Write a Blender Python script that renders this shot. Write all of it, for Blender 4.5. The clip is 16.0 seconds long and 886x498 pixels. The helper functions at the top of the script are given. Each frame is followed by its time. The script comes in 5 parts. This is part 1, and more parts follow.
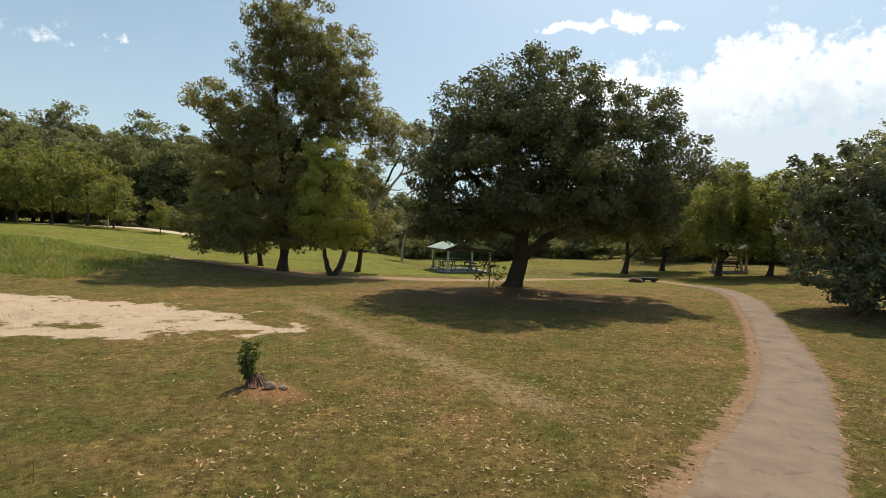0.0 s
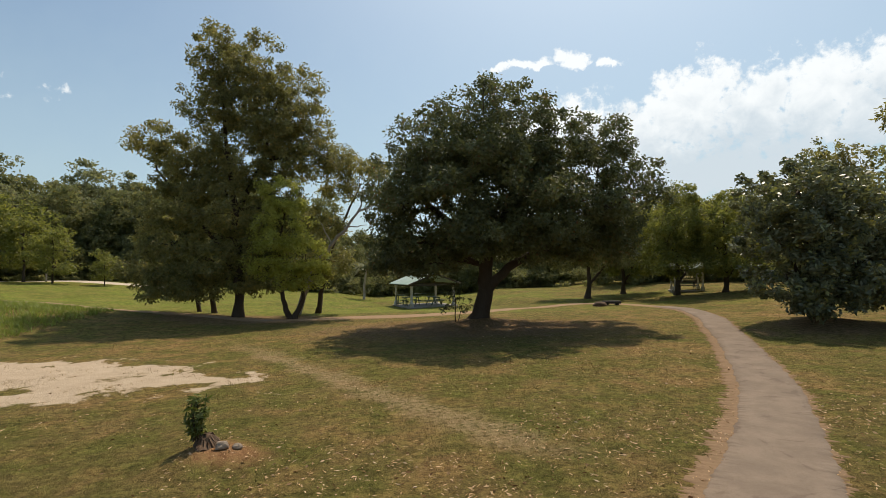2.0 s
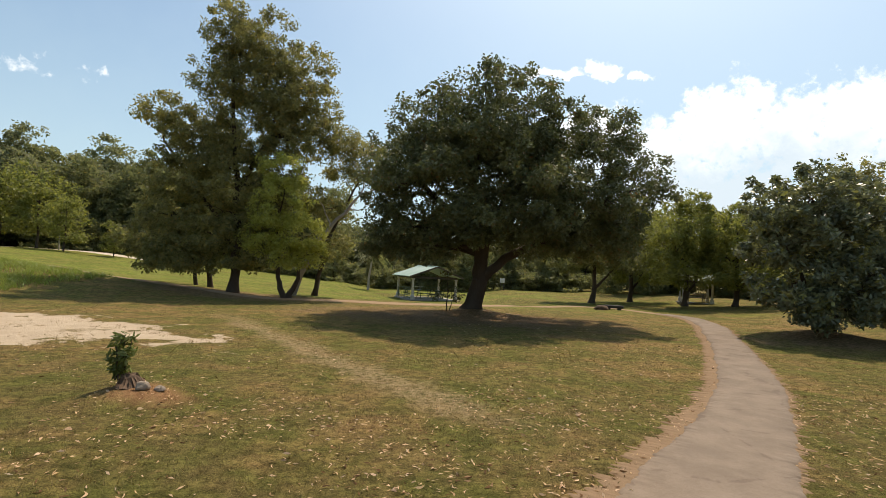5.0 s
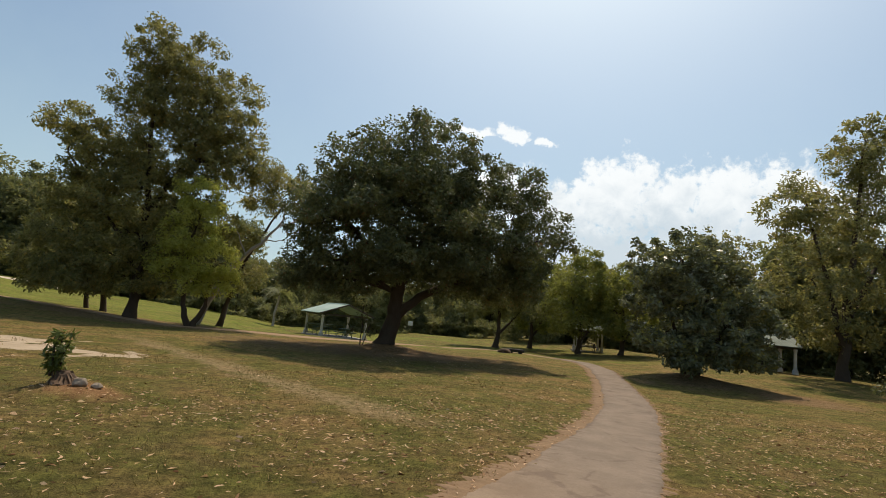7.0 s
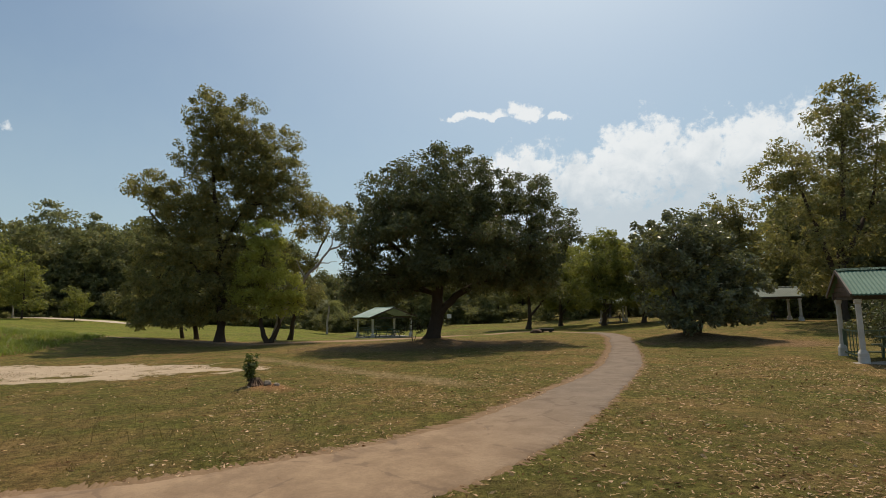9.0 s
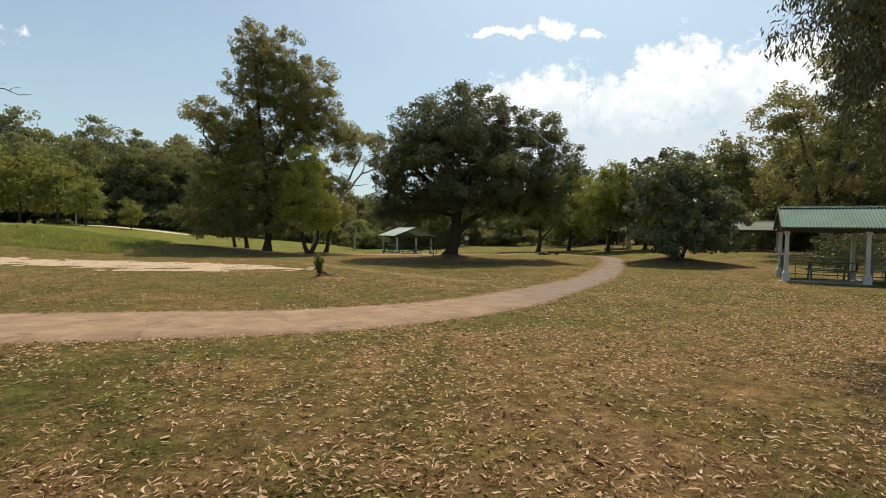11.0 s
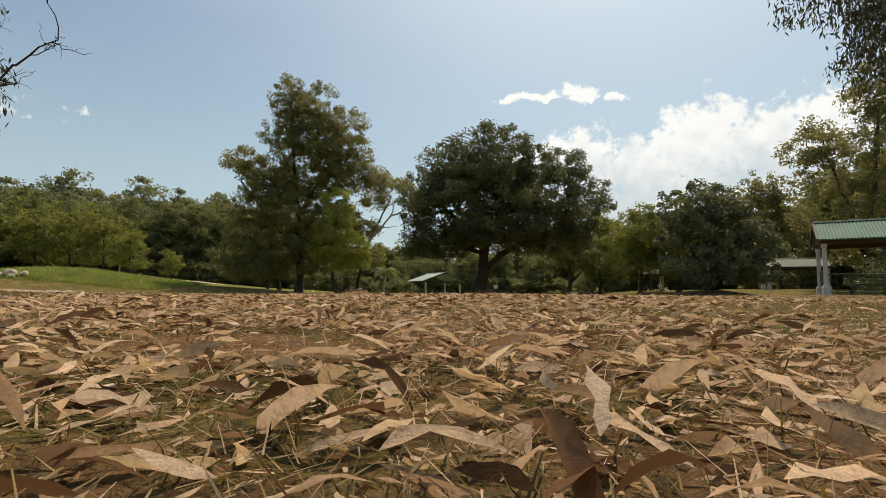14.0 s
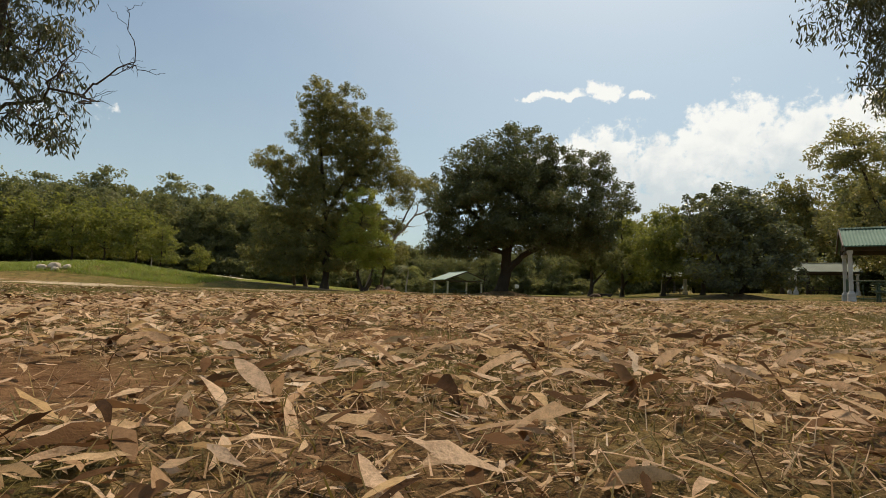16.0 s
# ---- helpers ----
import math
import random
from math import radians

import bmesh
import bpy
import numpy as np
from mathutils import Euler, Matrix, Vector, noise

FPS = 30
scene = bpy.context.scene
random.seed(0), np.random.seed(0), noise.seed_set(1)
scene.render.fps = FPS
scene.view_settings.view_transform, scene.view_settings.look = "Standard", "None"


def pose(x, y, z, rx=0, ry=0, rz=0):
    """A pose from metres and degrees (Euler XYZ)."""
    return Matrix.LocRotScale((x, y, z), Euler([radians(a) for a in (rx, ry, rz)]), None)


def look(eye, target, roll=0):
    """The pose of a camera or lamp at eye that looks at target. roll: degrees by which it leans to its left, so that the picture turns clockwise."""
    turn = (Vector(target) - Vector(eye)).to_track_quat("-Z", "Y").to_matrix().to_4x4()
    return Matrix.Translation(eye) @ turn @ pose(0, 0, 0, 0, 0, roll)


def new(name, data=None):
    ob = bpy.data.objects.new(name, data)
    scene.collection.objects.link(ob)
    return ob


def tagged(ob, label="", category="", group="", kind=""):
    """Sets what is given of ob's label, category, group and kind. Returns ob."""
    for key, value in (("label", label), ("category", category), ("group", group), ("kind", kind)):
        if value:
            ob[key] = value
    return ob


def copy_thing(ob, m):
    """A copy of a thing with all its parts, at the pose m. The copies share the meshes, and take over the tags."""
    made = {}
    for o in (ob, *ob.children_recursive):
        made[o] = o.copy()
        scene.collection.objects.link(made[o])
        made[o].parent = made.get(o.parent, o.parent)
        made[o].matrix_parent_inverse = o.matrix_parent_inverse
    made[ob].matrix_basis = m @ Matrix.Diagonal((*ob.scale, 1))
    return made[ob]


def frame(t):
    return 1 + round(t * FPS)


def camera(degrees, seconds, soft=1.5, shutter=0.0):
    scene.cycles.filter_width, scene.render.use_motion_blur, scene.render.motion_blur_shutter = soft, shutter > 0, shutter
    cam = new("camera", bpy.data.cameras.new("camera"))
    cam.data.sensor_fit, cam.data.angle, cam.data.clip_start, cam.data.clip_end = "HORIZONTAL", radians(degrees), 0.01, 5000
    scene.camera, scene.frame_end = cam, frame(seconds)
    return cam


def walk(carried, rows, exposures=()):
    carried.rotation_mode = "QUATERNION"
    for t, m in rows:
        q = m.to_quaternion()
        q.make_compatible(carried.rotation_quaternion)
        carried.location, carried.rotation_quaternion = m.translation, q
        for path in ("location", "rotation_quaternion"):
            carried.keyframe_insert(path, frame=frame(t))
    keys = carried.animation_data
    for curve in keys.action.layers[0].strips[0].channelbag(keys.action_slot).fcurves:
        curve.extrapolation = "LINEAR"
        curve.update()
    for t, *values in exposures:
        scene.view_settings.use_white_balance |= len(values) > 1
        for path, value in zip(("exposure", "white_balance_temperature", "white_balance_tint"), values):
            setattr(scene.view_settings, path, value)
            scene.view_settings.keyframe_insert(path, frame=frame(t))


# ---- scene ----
# ---------------------------------------------------------------- camera
cam = camera(82.0, 16.0, soft=0.8)
ROWS = [
    (0.0, 0.017, 0.395, 3.253, 87.85, -2.17, -0.29),
    (0.5, -0.247, 0.612, 3.491, 88.59, 3.77, -4.60),
    (1.0, -0.359, 0.815, 3.658, 89.80, 3.30, -5.03),
    (1.5, -0.219, 0.912, 3.339, 94.39, 4.51, -4.99),
    (2.0, -0.039, 0.990, 3.148, 91.87, 0.99, -4.65),
    (2.5, 0.245, 1.071, 2.965, 86.73, -0.53, -4.26),
    (3.0, 0.571, 1.158, 2.875, 87.83, -1.42, -3.46),
    (3.5, 0.871, 1.314, 2.762, 89.21, -2.24, -3.33),
    (4.0, 1.162, 1.528, 2.571, 90.68, -2.97, -2.51),
    (6.5, 1.060, 0.996, 1.992, 95.02, -4.92, -7.55),
    (7.0, 0.520, 0.334, 1.790, 98.18, -5.98, -13.50),
    (7.5, 0.330, -0.506, 1.726, 101.99, -0.82, -12.00),
    (8.0, 0.181, -1.657, 1.786, 103.14, 1.12, -10.20),
    (8.5, -0.185, -3.216, 2.014, 100.56, 1.52, -9.42),
    (9.0, -0.666, -4.771, 2.096, 96.83, 1.08, -9.46),
    (9.5, -0.968, -6.345, 2.055, 90.04, 1.41, -10.04),
    (10.0, -1.274, -7.709, 2.132, 88.19, 0.61, -9.39),
    (12.5, -1.420, -10.310, 0.889, 88.47, -2.08, -5.73),
    (13.0, -1.350, -10.030, 0.604, 90.34, -1.55, -6.00),
    (13.5, -1.300, -9.680, 0.299, 95.08, -0.13, -5.01),
    (14.0, -1.260, -9.680, 0.130, 94.99, -0.45, -4.05),
    (14.5, -1.200, -9.670, 0.130, 94.05, -2.10, -4.65),
    (15.0, -1.200, -9.780, 0.230, 93.44, -4.44, -3.95),
    (15.5, -1.310, -9.970, 0.248, 93.67, -5.41, -2.91),
    (16.0, -1.530, -10.310, 0.177, 94.76, -1.46, -1.85),
]
walk(cam, [(t, pose(x, y, z, rx, ry, rz)) for t, x, y, z, rx, ry, rz in ROWS], exposures=[(0.0, 0.17, 6500, 10), (1.0, 0.15, 6500, 10), (2.0, -0.01, 6500, 10), (3.0, 0.23, 6500, 10), (4.0, 0.33, 6500, 10), (6.5, 0.07, 6500, 10), (7.5, -0.15, 6500, 10), (8.5, -0.29, 6500, 10), (9.5, -0.18, 6500, 10), (10.2, -0.01, 6500, 10), (12.5, 0.17, 6900, 10), (13.5, 0.03, 6900, 10), (16.0, -0.09, 6900, 10)])

# ---------------------------------------------------------------- light
SUN_AZ, SUN_EL = 27.0, 61.0          # degrees clockwise from +y, and above the horizon
sun_data = bpy.data.lights.new("sun", "SUN")
sun_data.energy, sun_data.angle, sun_data.color = 4.05, radians(0.6), (1.0, 0.845, 0.68)
sun = new("sun", sun_data)
sa, se = radians(SUN_AZ), radians(SUN_EL)
to_sun = Vector((math.sin(sa) * math.cos(se), math.cos(sa) * math.cos(se), math.sin(se)))
sun.matrix_world = look(to_sun * 60, (0, 0, 0))


class Nodes:
    """Short-hand for a node tree."""

    def __init__(self, tree):
        self.t = tree
        tree.nodes.clear()

    def add(self, kind, inputs=None, **props):
        n = self.t.nodes.new(kind)
        if "operation" in props:
            n.operation = props["operation"]
        if props.get("use_clamp"):
            n.use_clamp = True
        if "data_type" in props:
            n.data_type = props["data_type"]
        if "feature" in props:
            n.feature = props["feature"]
        for k, v in (inputs or {}).items():
            if isinstance(v, bpy.types.NodeSocket):
                self.t.links.new(v, n.inputs[k])
            else:
                n.inputs[k].default_value = v
        return n

    def math(self, op, a, b=0.0, c=0.0, clamp=False):
        return self.add("ShaderNodeMath", {0: a, 1: b, 2: c}, operation=op, use_clamp=clamp).outputs[0]

    def mix(self, fac, a, b):
        n = self.add("ShaderNodeMix", {0: fac, 6: a, 7: b}, data_type="RGBA")
        return n.outputs[2]

    def ramp(self, fac, lo, hi, out_lo=0.0, out_hi=1.0, smooth=True):
        n = self.add("ShaderNodeMapRange", {0: fac, 1: lo, 2: hi, 3: out_lo, 4: out_hi})
        if smooth:
            n.interpolation_type = "SMOOTHSTEP"
        return n.outputs[0]

    def noise(self, vec, scale, detail=4.0, rough=0.55, distortion=0.0):
        n = self.add("ShaderNodeTexNoise", {"Scale": scale, "Detail": detail, "Roughness": rough, "Distortion": distortion})
        if vec is not None:
            self.t.links.new(vec, n.inputs["Vector"])
        return n.outputs[0]


def rgb(r, g, b):
    return (r, g, b, 1.0)


world = bpy.data.worlds.new("sky")
scene.world = world
world.use_nodes = True
w = Nodes(world.node_tree)
sky = w.add("ShaderNodeTexSky")
sky.sky_type, sky.sun_disc, sky.sun_elevation, sky.sun_rotation = "NISHITA", False, se, sa
sky.altitude, sky.air_density, sky.dust_density, sky.ozone_density = 20.0, 1.0, 1.6, 1.2
direction = w.add("ShaderNodeTexCoord").outputs["Generated"]
sep = w.add("ShaderNodeSeparateXYZ", {0: direction})
az = w.math("MULTIPLY", w.math("ARCTAN2", sep.outputs[0], sep.outputs[1]), 57.2958)
el = w.math("MULTIPLY", w.math("ARCSINE", sep.outputs[2]), 57.2958)
warp = w.add("ShaderNodeTexNoise", {"Vector": direction, "Scale": 22.0, "Detail": 5.0, "Roughness": 0.55})
warp = w.add("ShaderNodeSeparateColor", {0: warp.outputs["Color"]})
az = w.math("ADD", az, w.math("MULTIPLY", w.math("SUBTRACT", warp.outputs[0], 0.5), 7.0))
el = w.math("ADD", el, w.math("MULTIPLY", w.math("SUBTRACT", warp.outputs[1], 0.5), 3.6))
fine = w.noise(direction, 40.0, 8.0, 0.62)
broad = w.noise(direction, 7.0, 3.0, 0.5)
# cumulus banks: azimuth, elevation, half width, half height above, half height below
BANKS = [(14.5, 14.2, 4.6, 3.40, 7.00), (19.6, 14.6, 5.0, 4.00, 7.00), (25.0, 13.8, 4.6, 3.20, 7.00), (29.2, 15.2, 3.4, 4.40, 8.00), (32.6, 15.4, 4.2, 4.90, 8.00), (37.0, 14.4, 4.6, 4.30, 8.00),
         (41.6, 14.9, 4.4, 4.50, 8.00), (46.5, 14.2, 5.4, 4.40, 8.00), (53.5, 13.0, 7.5, 4.40, 8.00), (64.0, 13.0, 9.5, 4.40, 7.00), (31.0, 8.5, 24.0, 5.00, 5.00), (19.6, 21.5, 2.0, 1.50, 0.90),
         (15.2, 21.1, 3.6, 0.90, 0.60), (11.6, 21.1, 2.4, 0.60, 0.50), (22.6, 20.5, 2.6, 0.70, 0.50), (-37.5, 15.3, 2.9, 0.70, 0.49), (-33.0, 16.3, 1.3, 0.42, 0.35)]
field = None
for a, e, hw, up, dn in BANKS:
    da = w.math("DIVIDE", w.math("SUBTRACT", az, a), hw)
    de = w.math("SUBTRACT", el, e)
    de = w.math("MAXIMUM", w.math("DIVIDE", de, up), w.math("DIVIDE", w.math("MULTIPLY", de, -1.0), dn))
    q = w.math("SUBTRACT", 1.0, w.math("SQRT", w.math("ADD", w.math("MULTIPLY", da, da), w.math("MULTIPLY", de, de))))
    q = w.math("MULTIPLY", q, 0.26) if a < 0 else q                # thin scraps on the clear side
    field = q if field is None else w.math("MAXIMUM", field, q)
lumpy = w.math("ADD", field, w.math("ADD", w.math("MULTIPLY", w.math("SUBTRACT", fine, 0.5), 2.1), w.math("MULTIPLY", w.math("SUBTRACT", broad, 0.5), 0.5)))
cover = w.ramp(lumpy, 0.04, 0.52)
billow = w.noise(direction, 22.0, 5.0, 0.6, 0.3)
depth = w.ramp(w.math("ADD", el, w.math("MULTIPLY", w.math("SUBTRACT", w.math("ADD", w.math("MULTIPLY", broad, 0.45), w.math("MULTIPLY", billow, 0.55)), 0.5), 20.0)), 18.0, 10.0)
cloud = w.mix(depth, rgb(8.6, 8.75, 8.65), rgb(5.5, 6.15, 6.6))
haze = w.ramp(el, 0.0, 36.0, 0.62, 0.04)
glow = w.math("POWER", w.math("MAXIMUM", w.add("ShaderNodeVectorMath", {0: direction, 1: tuple(to_sun)}, operation="DOT_PRODUCT", use_clamp=None).outputs["Value"], 0.0), 6.0)
veil = w.math("MULTIPLY", w.ramp(w.noise(direction, 2.2, 6.0, 0.6, 0.4), 0.4, 0.75), 0.16)
tinted = w.add("ShaderNodeVectorMath", {0: sky.outputs[0], 1: (0.77, 0.90, 0.92)}, operation="MULTIPLY").outputs[0]      # clear tropical blue
thin = w.mix(w.math("MAXIMUM", haze, veil), tinted, rgb(4.75, 5.85, 6.15))
thin = w.mix(w.math("MULTIPLY", glow, 0.75), thin, rgb(9.9, 10.5, 10.3))
skymix = w.mix(w.math("MULTIPLY", cover, 0.88), thin, cloud)
bg = w.add("ShaderNodeBackground", {"Color": skymix, "Strength": 0.121})
w.add("ShaderNodeOutputWorld", {"Surface": bg.outputs[0]})

# ---------------------------------------------------------------- terrain
def smooth(v, a, b):
    t = np.clip((np.asarray(v, dtype=float) - a) / (b - a), 0.0, 1.0)
    return t * t * (3 - 2 * t)


def ground_z(x, y):
    """Height of the land: level field, a rise to the road, a dip behind the old tree, a mound on the far side."""
    x, y = np.asarray(x, dtype=float), np.asarray(y, dtype=float)
    z = 1.7 * smooth(-x, 14, 42) * smooth(y, 14, 48)
    z = z + 1.1 * np.exp(-(((x + 27) / 7.5) ** 2 + ((y - 30) / 6.5) ** 2))
    z = z + 0.45 * smooth(-x, 7, 16) * smooth(y, 26, 36)
    z = z - 0.62 * smooth(y, 35, 46) * smooth(x, -9, -3) * (1 - smooth(x, 6, 14))
    z = z + 0.72 * smooth(x, 19, 31) * smooth(y, 14, 32)
    z = z + 0.18 * smooth(x, 8, 15) * (1 - smooth(y, 11, 18)) * smooth(y, -6, 6)
    z = z + 0.55 * np.exp(-(((x - 18.8) / 2.6) ** 2 + ((y - 22.8) / 2.4) ** 2))
    z = z + 0.28 * np.exp(-(((x + 3.2) / 0.75) ** 2 + ((y - 9.95) / 0.6) ** 2))
    z = z + 0.35 * np.exp(-(((x - 4.2) / 1.6) ** 2 + ((y - 28.2) / 1.4) ** 2))
    z = z + 0.10 * np.exp(-((y + 4.2) / 2.6) ** 2) * (1 - smooth(x, 6, 12)) + 0.20 * smooth(-x, 6, 13) * np.exp(-((y + 1.5) / 3.5) ** 2)
    far = smooth(np.hypot(x, y - 10), 12, 40)
    z = z + 0.03 * np.sin(x * 0.83 + 1.7 * np.sin(y * 0.31)) * np.sin(y * 0.61 + 0.5) * (0.5 + far)
    z = z + 6.0 * smooth(np.hypot(x, y - 20), 150, 420)
    return z


def gz(x, y):
    return float(ground_z(x, y))

# ---------------------------------------------------------------- materials
def material(name):
    m = bpy.data.materials.new(name)
    m.use_nodes = True
    return m, Nodes(m.node_tree)


def finish(n, color, rough=0.8, bump=None, bump_strength=0.3, bump_distance=0.02, metallic=0.0, spec=0.5):
    ins = {"Base Color": color, "Roughness": rough, "Metallic": metallic, "Specular IOR Level": spec}
    if bump is not None:
        ins["Normal"] = n.add("ShaderNodeBump", {"Strength": bump_strength, "Distance": bump_distance, "Height": bump}).outputs[0]
    b = n.add("ShaderNodeBsdfPrincipled", ins)
    n.add("ShaderNodeOutputMaterial", {"Surface": b.outputs[0]})


def object_coords(n):
    return n.add("ShaderNodeTexCoord").outputs["Object"]


def ground_material():
    m, n = material("dry_grass_ground")
    v = object_coords(n)
    s = n.add("ShaderNodeSeparateXYZ", {0: v})
    x, y = s.outputs[0], s.outputs[1]
    fine = n.noise(v, 7.0, 10.0, 0.78)
    mid = n.noise(v, 0.9, 6.0, 0.62, 0.3)
    big = n.noise(v, 0.16, 4.0, 0.55)
    straw = n.noise(v, 42.0, 5.0, 0.75)
    dust = n.noise(v, 260.0, 3.0, 0.7)
    grit = n.math("ADD", n.math("MULTIPLY", fine, 0.42), n.math("ADD", n.math("MULTIPLY", straw, 0.33), n.math("MULTIPLY", dust, 0.25)))
    grit = n.ramp(grit, 0.39, 0.61)
    green = n.mix(grit, rgb(0.028, 0.030, 0.006), rgb(0.165, 0.155, 0.038))
    tan = n.mix(grit, rgb(0.048, 0.029, 0.008), rgb(0.330, 0.218, 0.085))
    soil = n.mix(grit, rgb(0.085, 0.046, 0.020), rgb(0.42, 0.250, 0.126))
    dry = n.ramp(n.math("ADD", n.math("MULTIPLY", mid, 0.8), n.math("MULTIPLY", big, 0.6)), 0.61, 0.92)
    near = n.ramp(n.math("SUBTRACT", y, n.math("MULTIPLY", x, 0.35)), 2.0, -8.0)                   # the litter-strewn end under the acacias is drier
    dry = n.math("ADD", dry, n.math("MULTIPLY", near, 0.32), clamp=True)
    turf = None                                                            # grassier turf beside the landing spot and by the path
    for cx, cy, rx, ry in ((3.0, -8.0, 3.2, 2.1), (-7.5, -4.2, 4.5, 2.6)):
        q = n.math("SQRT", n.math("ADD", n.math("POWER", n.math("DIVIDE", n.math("SUBTRACT", x, cx), rx), 2.0), n.math("POWER", n.math("DIVIDE", n.math("SUBTRACT", y, cy), ry), 2.0)))
        q = n.ramp(n.math("ADD", q, n.math("MULTIPLY", n.math("SUBTRACT", mid, 0.5), 1.6)), 1.25, 0.55)
        turf = q if turf is None else n.math("MAXIMUM", turf, q)
    dry = n.math("SUBTRACT", dry, n.math("MULTIPLY", turf, 0.34), clamp=True)
    lush = n.math("MULTIPLY", n.ramp(n.math("ADD", y, n.math("MULTIPLY", mid, 5.0)), 35.0, 39.5), n.ramp(n.math("SUBTRACT", big, n.math("MULTIPLY", x, 0.006)), 0.30, 0.55))
    dry = n.math("MULTIPLY", dry, n.math("SUBTRACT", 1.0, n.math("MULTIPLY", lush, 0.75)))
    col = n.mix(dry, green, tan)
    col = n.mix(n.math("MULTIPLY", lush, n.ramp(n.noise(v, 0.35, 5.0, 0.65), 0.34, 0.62, 0.45, 1.0)), col, n.mix(fine, rgb(0.050, 0.072, 0.010), rgb(0.205, 0.235, 0.038)))
    # matted and thin places in the turf
    mottle = n.ramp(n.noise(v, 2.6, 9.0, 0.76), 0.36, 0.64, 0.78, 1.42)
    col = n.add("ShaderNodeVectorMath", {0: col, 1: n.add("ShaderNodeCombineXYZ", {0: mottle, 1: mottle, 2: mottle}).outputs[0]}, operation="MULTIPLY").outputs[0]
    # bare reddish soil in small worn spots
    bare = n.ramp(n.noise(v, 0.55, 5.0, 0.6, 0.6), 0.60, 0.70)
    bare = n.math("MULTIPLY", bare, n.ramp(fine, 0.40, 0.60))
    bare = n.math("MAXIMUM", n.math("MULTIPLY", bare, 0.6), n.math("MULTIPLY", n.math("MULTIPLY", n.ramp(y, -3.5, -7.5, 0.25, 1.0), n.math("SUBTRACT", 1.0, turf)), n.ramp(n.noise(v, 0.7, 5.0, 0.6), 0.42, 0.62)))
    col = n.mix(bare, col, soil)
    heap = n.math("SQRT", n.math("ADD", n.math("POWER", n.math("DIVIDE", n.math("ADD", x, 3.0), 0.8), 2.0), n.math("POWER", n.math("DIVIDE", n.math("SUBTRACT", y, 9.75), 0.5), 2.0)))
    heap = n.ramp(n.math("ADD", heap, n.math("MULTIPLY", fine, 1.4)), 2.0, 0.9)
    for cx, cy, rx, ry in ((-1.68, -8.32, 0.46, 0.32), (-2.3, -9.35, 0.46, 0.34)):
        spot = n.math("SQRT", n.math("ADD", n.math("POWER", n.math("DIVIDE", n.math("SUBTRACT", x, cx), rx), 2.0), n.math("POWER", n.math("DIVIDE", n.math("SUBTRACT", y, cy), ry), 2.0)))
        heap = n.math("MAXIMUM", heap, n.ramp(n.math("ADD", spot, n.math("MULTIPLY", fine, 1.6)), 2.3, 1.1))
    col = n.mix(heap, col, n.mix(grit, rgb(0.15, 0.072, 0.030), rgb(0.43, 0.245, 0.118)))
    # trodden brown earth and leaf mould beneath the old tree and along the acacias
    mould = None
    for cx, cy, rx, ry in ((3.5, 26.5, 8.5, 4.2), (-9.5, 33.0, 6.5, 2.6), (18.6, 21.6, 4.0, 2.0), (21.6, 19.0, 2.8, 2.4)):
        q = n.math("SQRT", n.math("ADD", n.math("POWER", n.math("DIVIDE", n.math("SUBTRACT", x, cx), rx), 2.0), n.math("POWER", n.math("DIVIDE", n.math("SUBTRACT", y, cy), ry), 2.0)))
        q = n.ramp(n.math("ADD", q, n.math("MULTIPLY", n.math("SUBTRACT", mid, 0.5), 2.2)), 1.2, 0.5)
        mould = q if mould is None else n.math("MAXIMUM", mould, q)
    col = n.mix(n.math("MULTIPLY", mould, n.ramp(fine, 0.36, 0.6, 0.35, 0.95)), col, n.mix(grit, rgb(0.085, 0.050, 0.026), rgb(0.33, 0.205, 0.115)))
    # the pale worn track that crosses the field
    tx = n.math("SUBTRACT", n.math("ADD", n.math("MULTIPLY", y, 0.68), x), 8.8)
    tx = n.math("ABSOLUTE", n.math("ADD", tx, n.math("MULTIPLY", n.math("SUBTRACT", mid, 0.5), 2.4)))
    track = n.math("MULTIPLY", n.ramp(tx, 0.95, 0.15), n.math("MULTIPLY", n.ramp(y, 8.8, 10.2), n.ramp(y, 25.0, 18.0)))
    col = n.mix(n.math("MULTIPLY", track, n.ramp(fine, 0.40, 0.60, 0.12, 0.85)), col, rgb(0.34, 0.245, 0.135))
    # sand washed over the grass
    def patch(cx, cy, rx, ry, turn):
        c, sn = math.cos(radians(turn)), math.sin(radians(turn))
        dx, dy = n.math("SUBTRACT", x, cx), n.math("SUBTRACT", y, cy)
        a = n.math("DIVIDE", n.math("ADD", n.math("MULTIPLY", dx, c), n.math("MULTIPLY", dy, sn)), rx)
        b = n.math("DIVIDE", n.math("SUBTRACT", n.math("MULTIPLY", dy, c), n.math("MULTIPLY", dx, sn)), ry)
        return n.math("SUBTRACT", 1.0, n.math("SQRT", n.math("ADD", n.math("MULTIPLY", a, a), n.math("MULTIPLY", b, b))))
    sand = None
    for args in SAND:
        q = patch(*args)
        sand = q if sand is None else n.math("MAXIMUM", sand, q)
    ragged = n.noise(v, 0.8, 8.0, 0.68, 0.5)
    sand = n.ramp(n.math("ADD", sand, n.math("MULTIPLY", n.math("SUBTRACT", ragged, 0.53), 2.7)), 0.05, 0.2)
    sandcol = n.mix(n.noise(v, 1.3, 8.0, 0.7), rgb(0.36, 0.265, 0.17), rgb(0.66, 0.54, 0.39))
    col = n.mix(sand, col, sandcol)
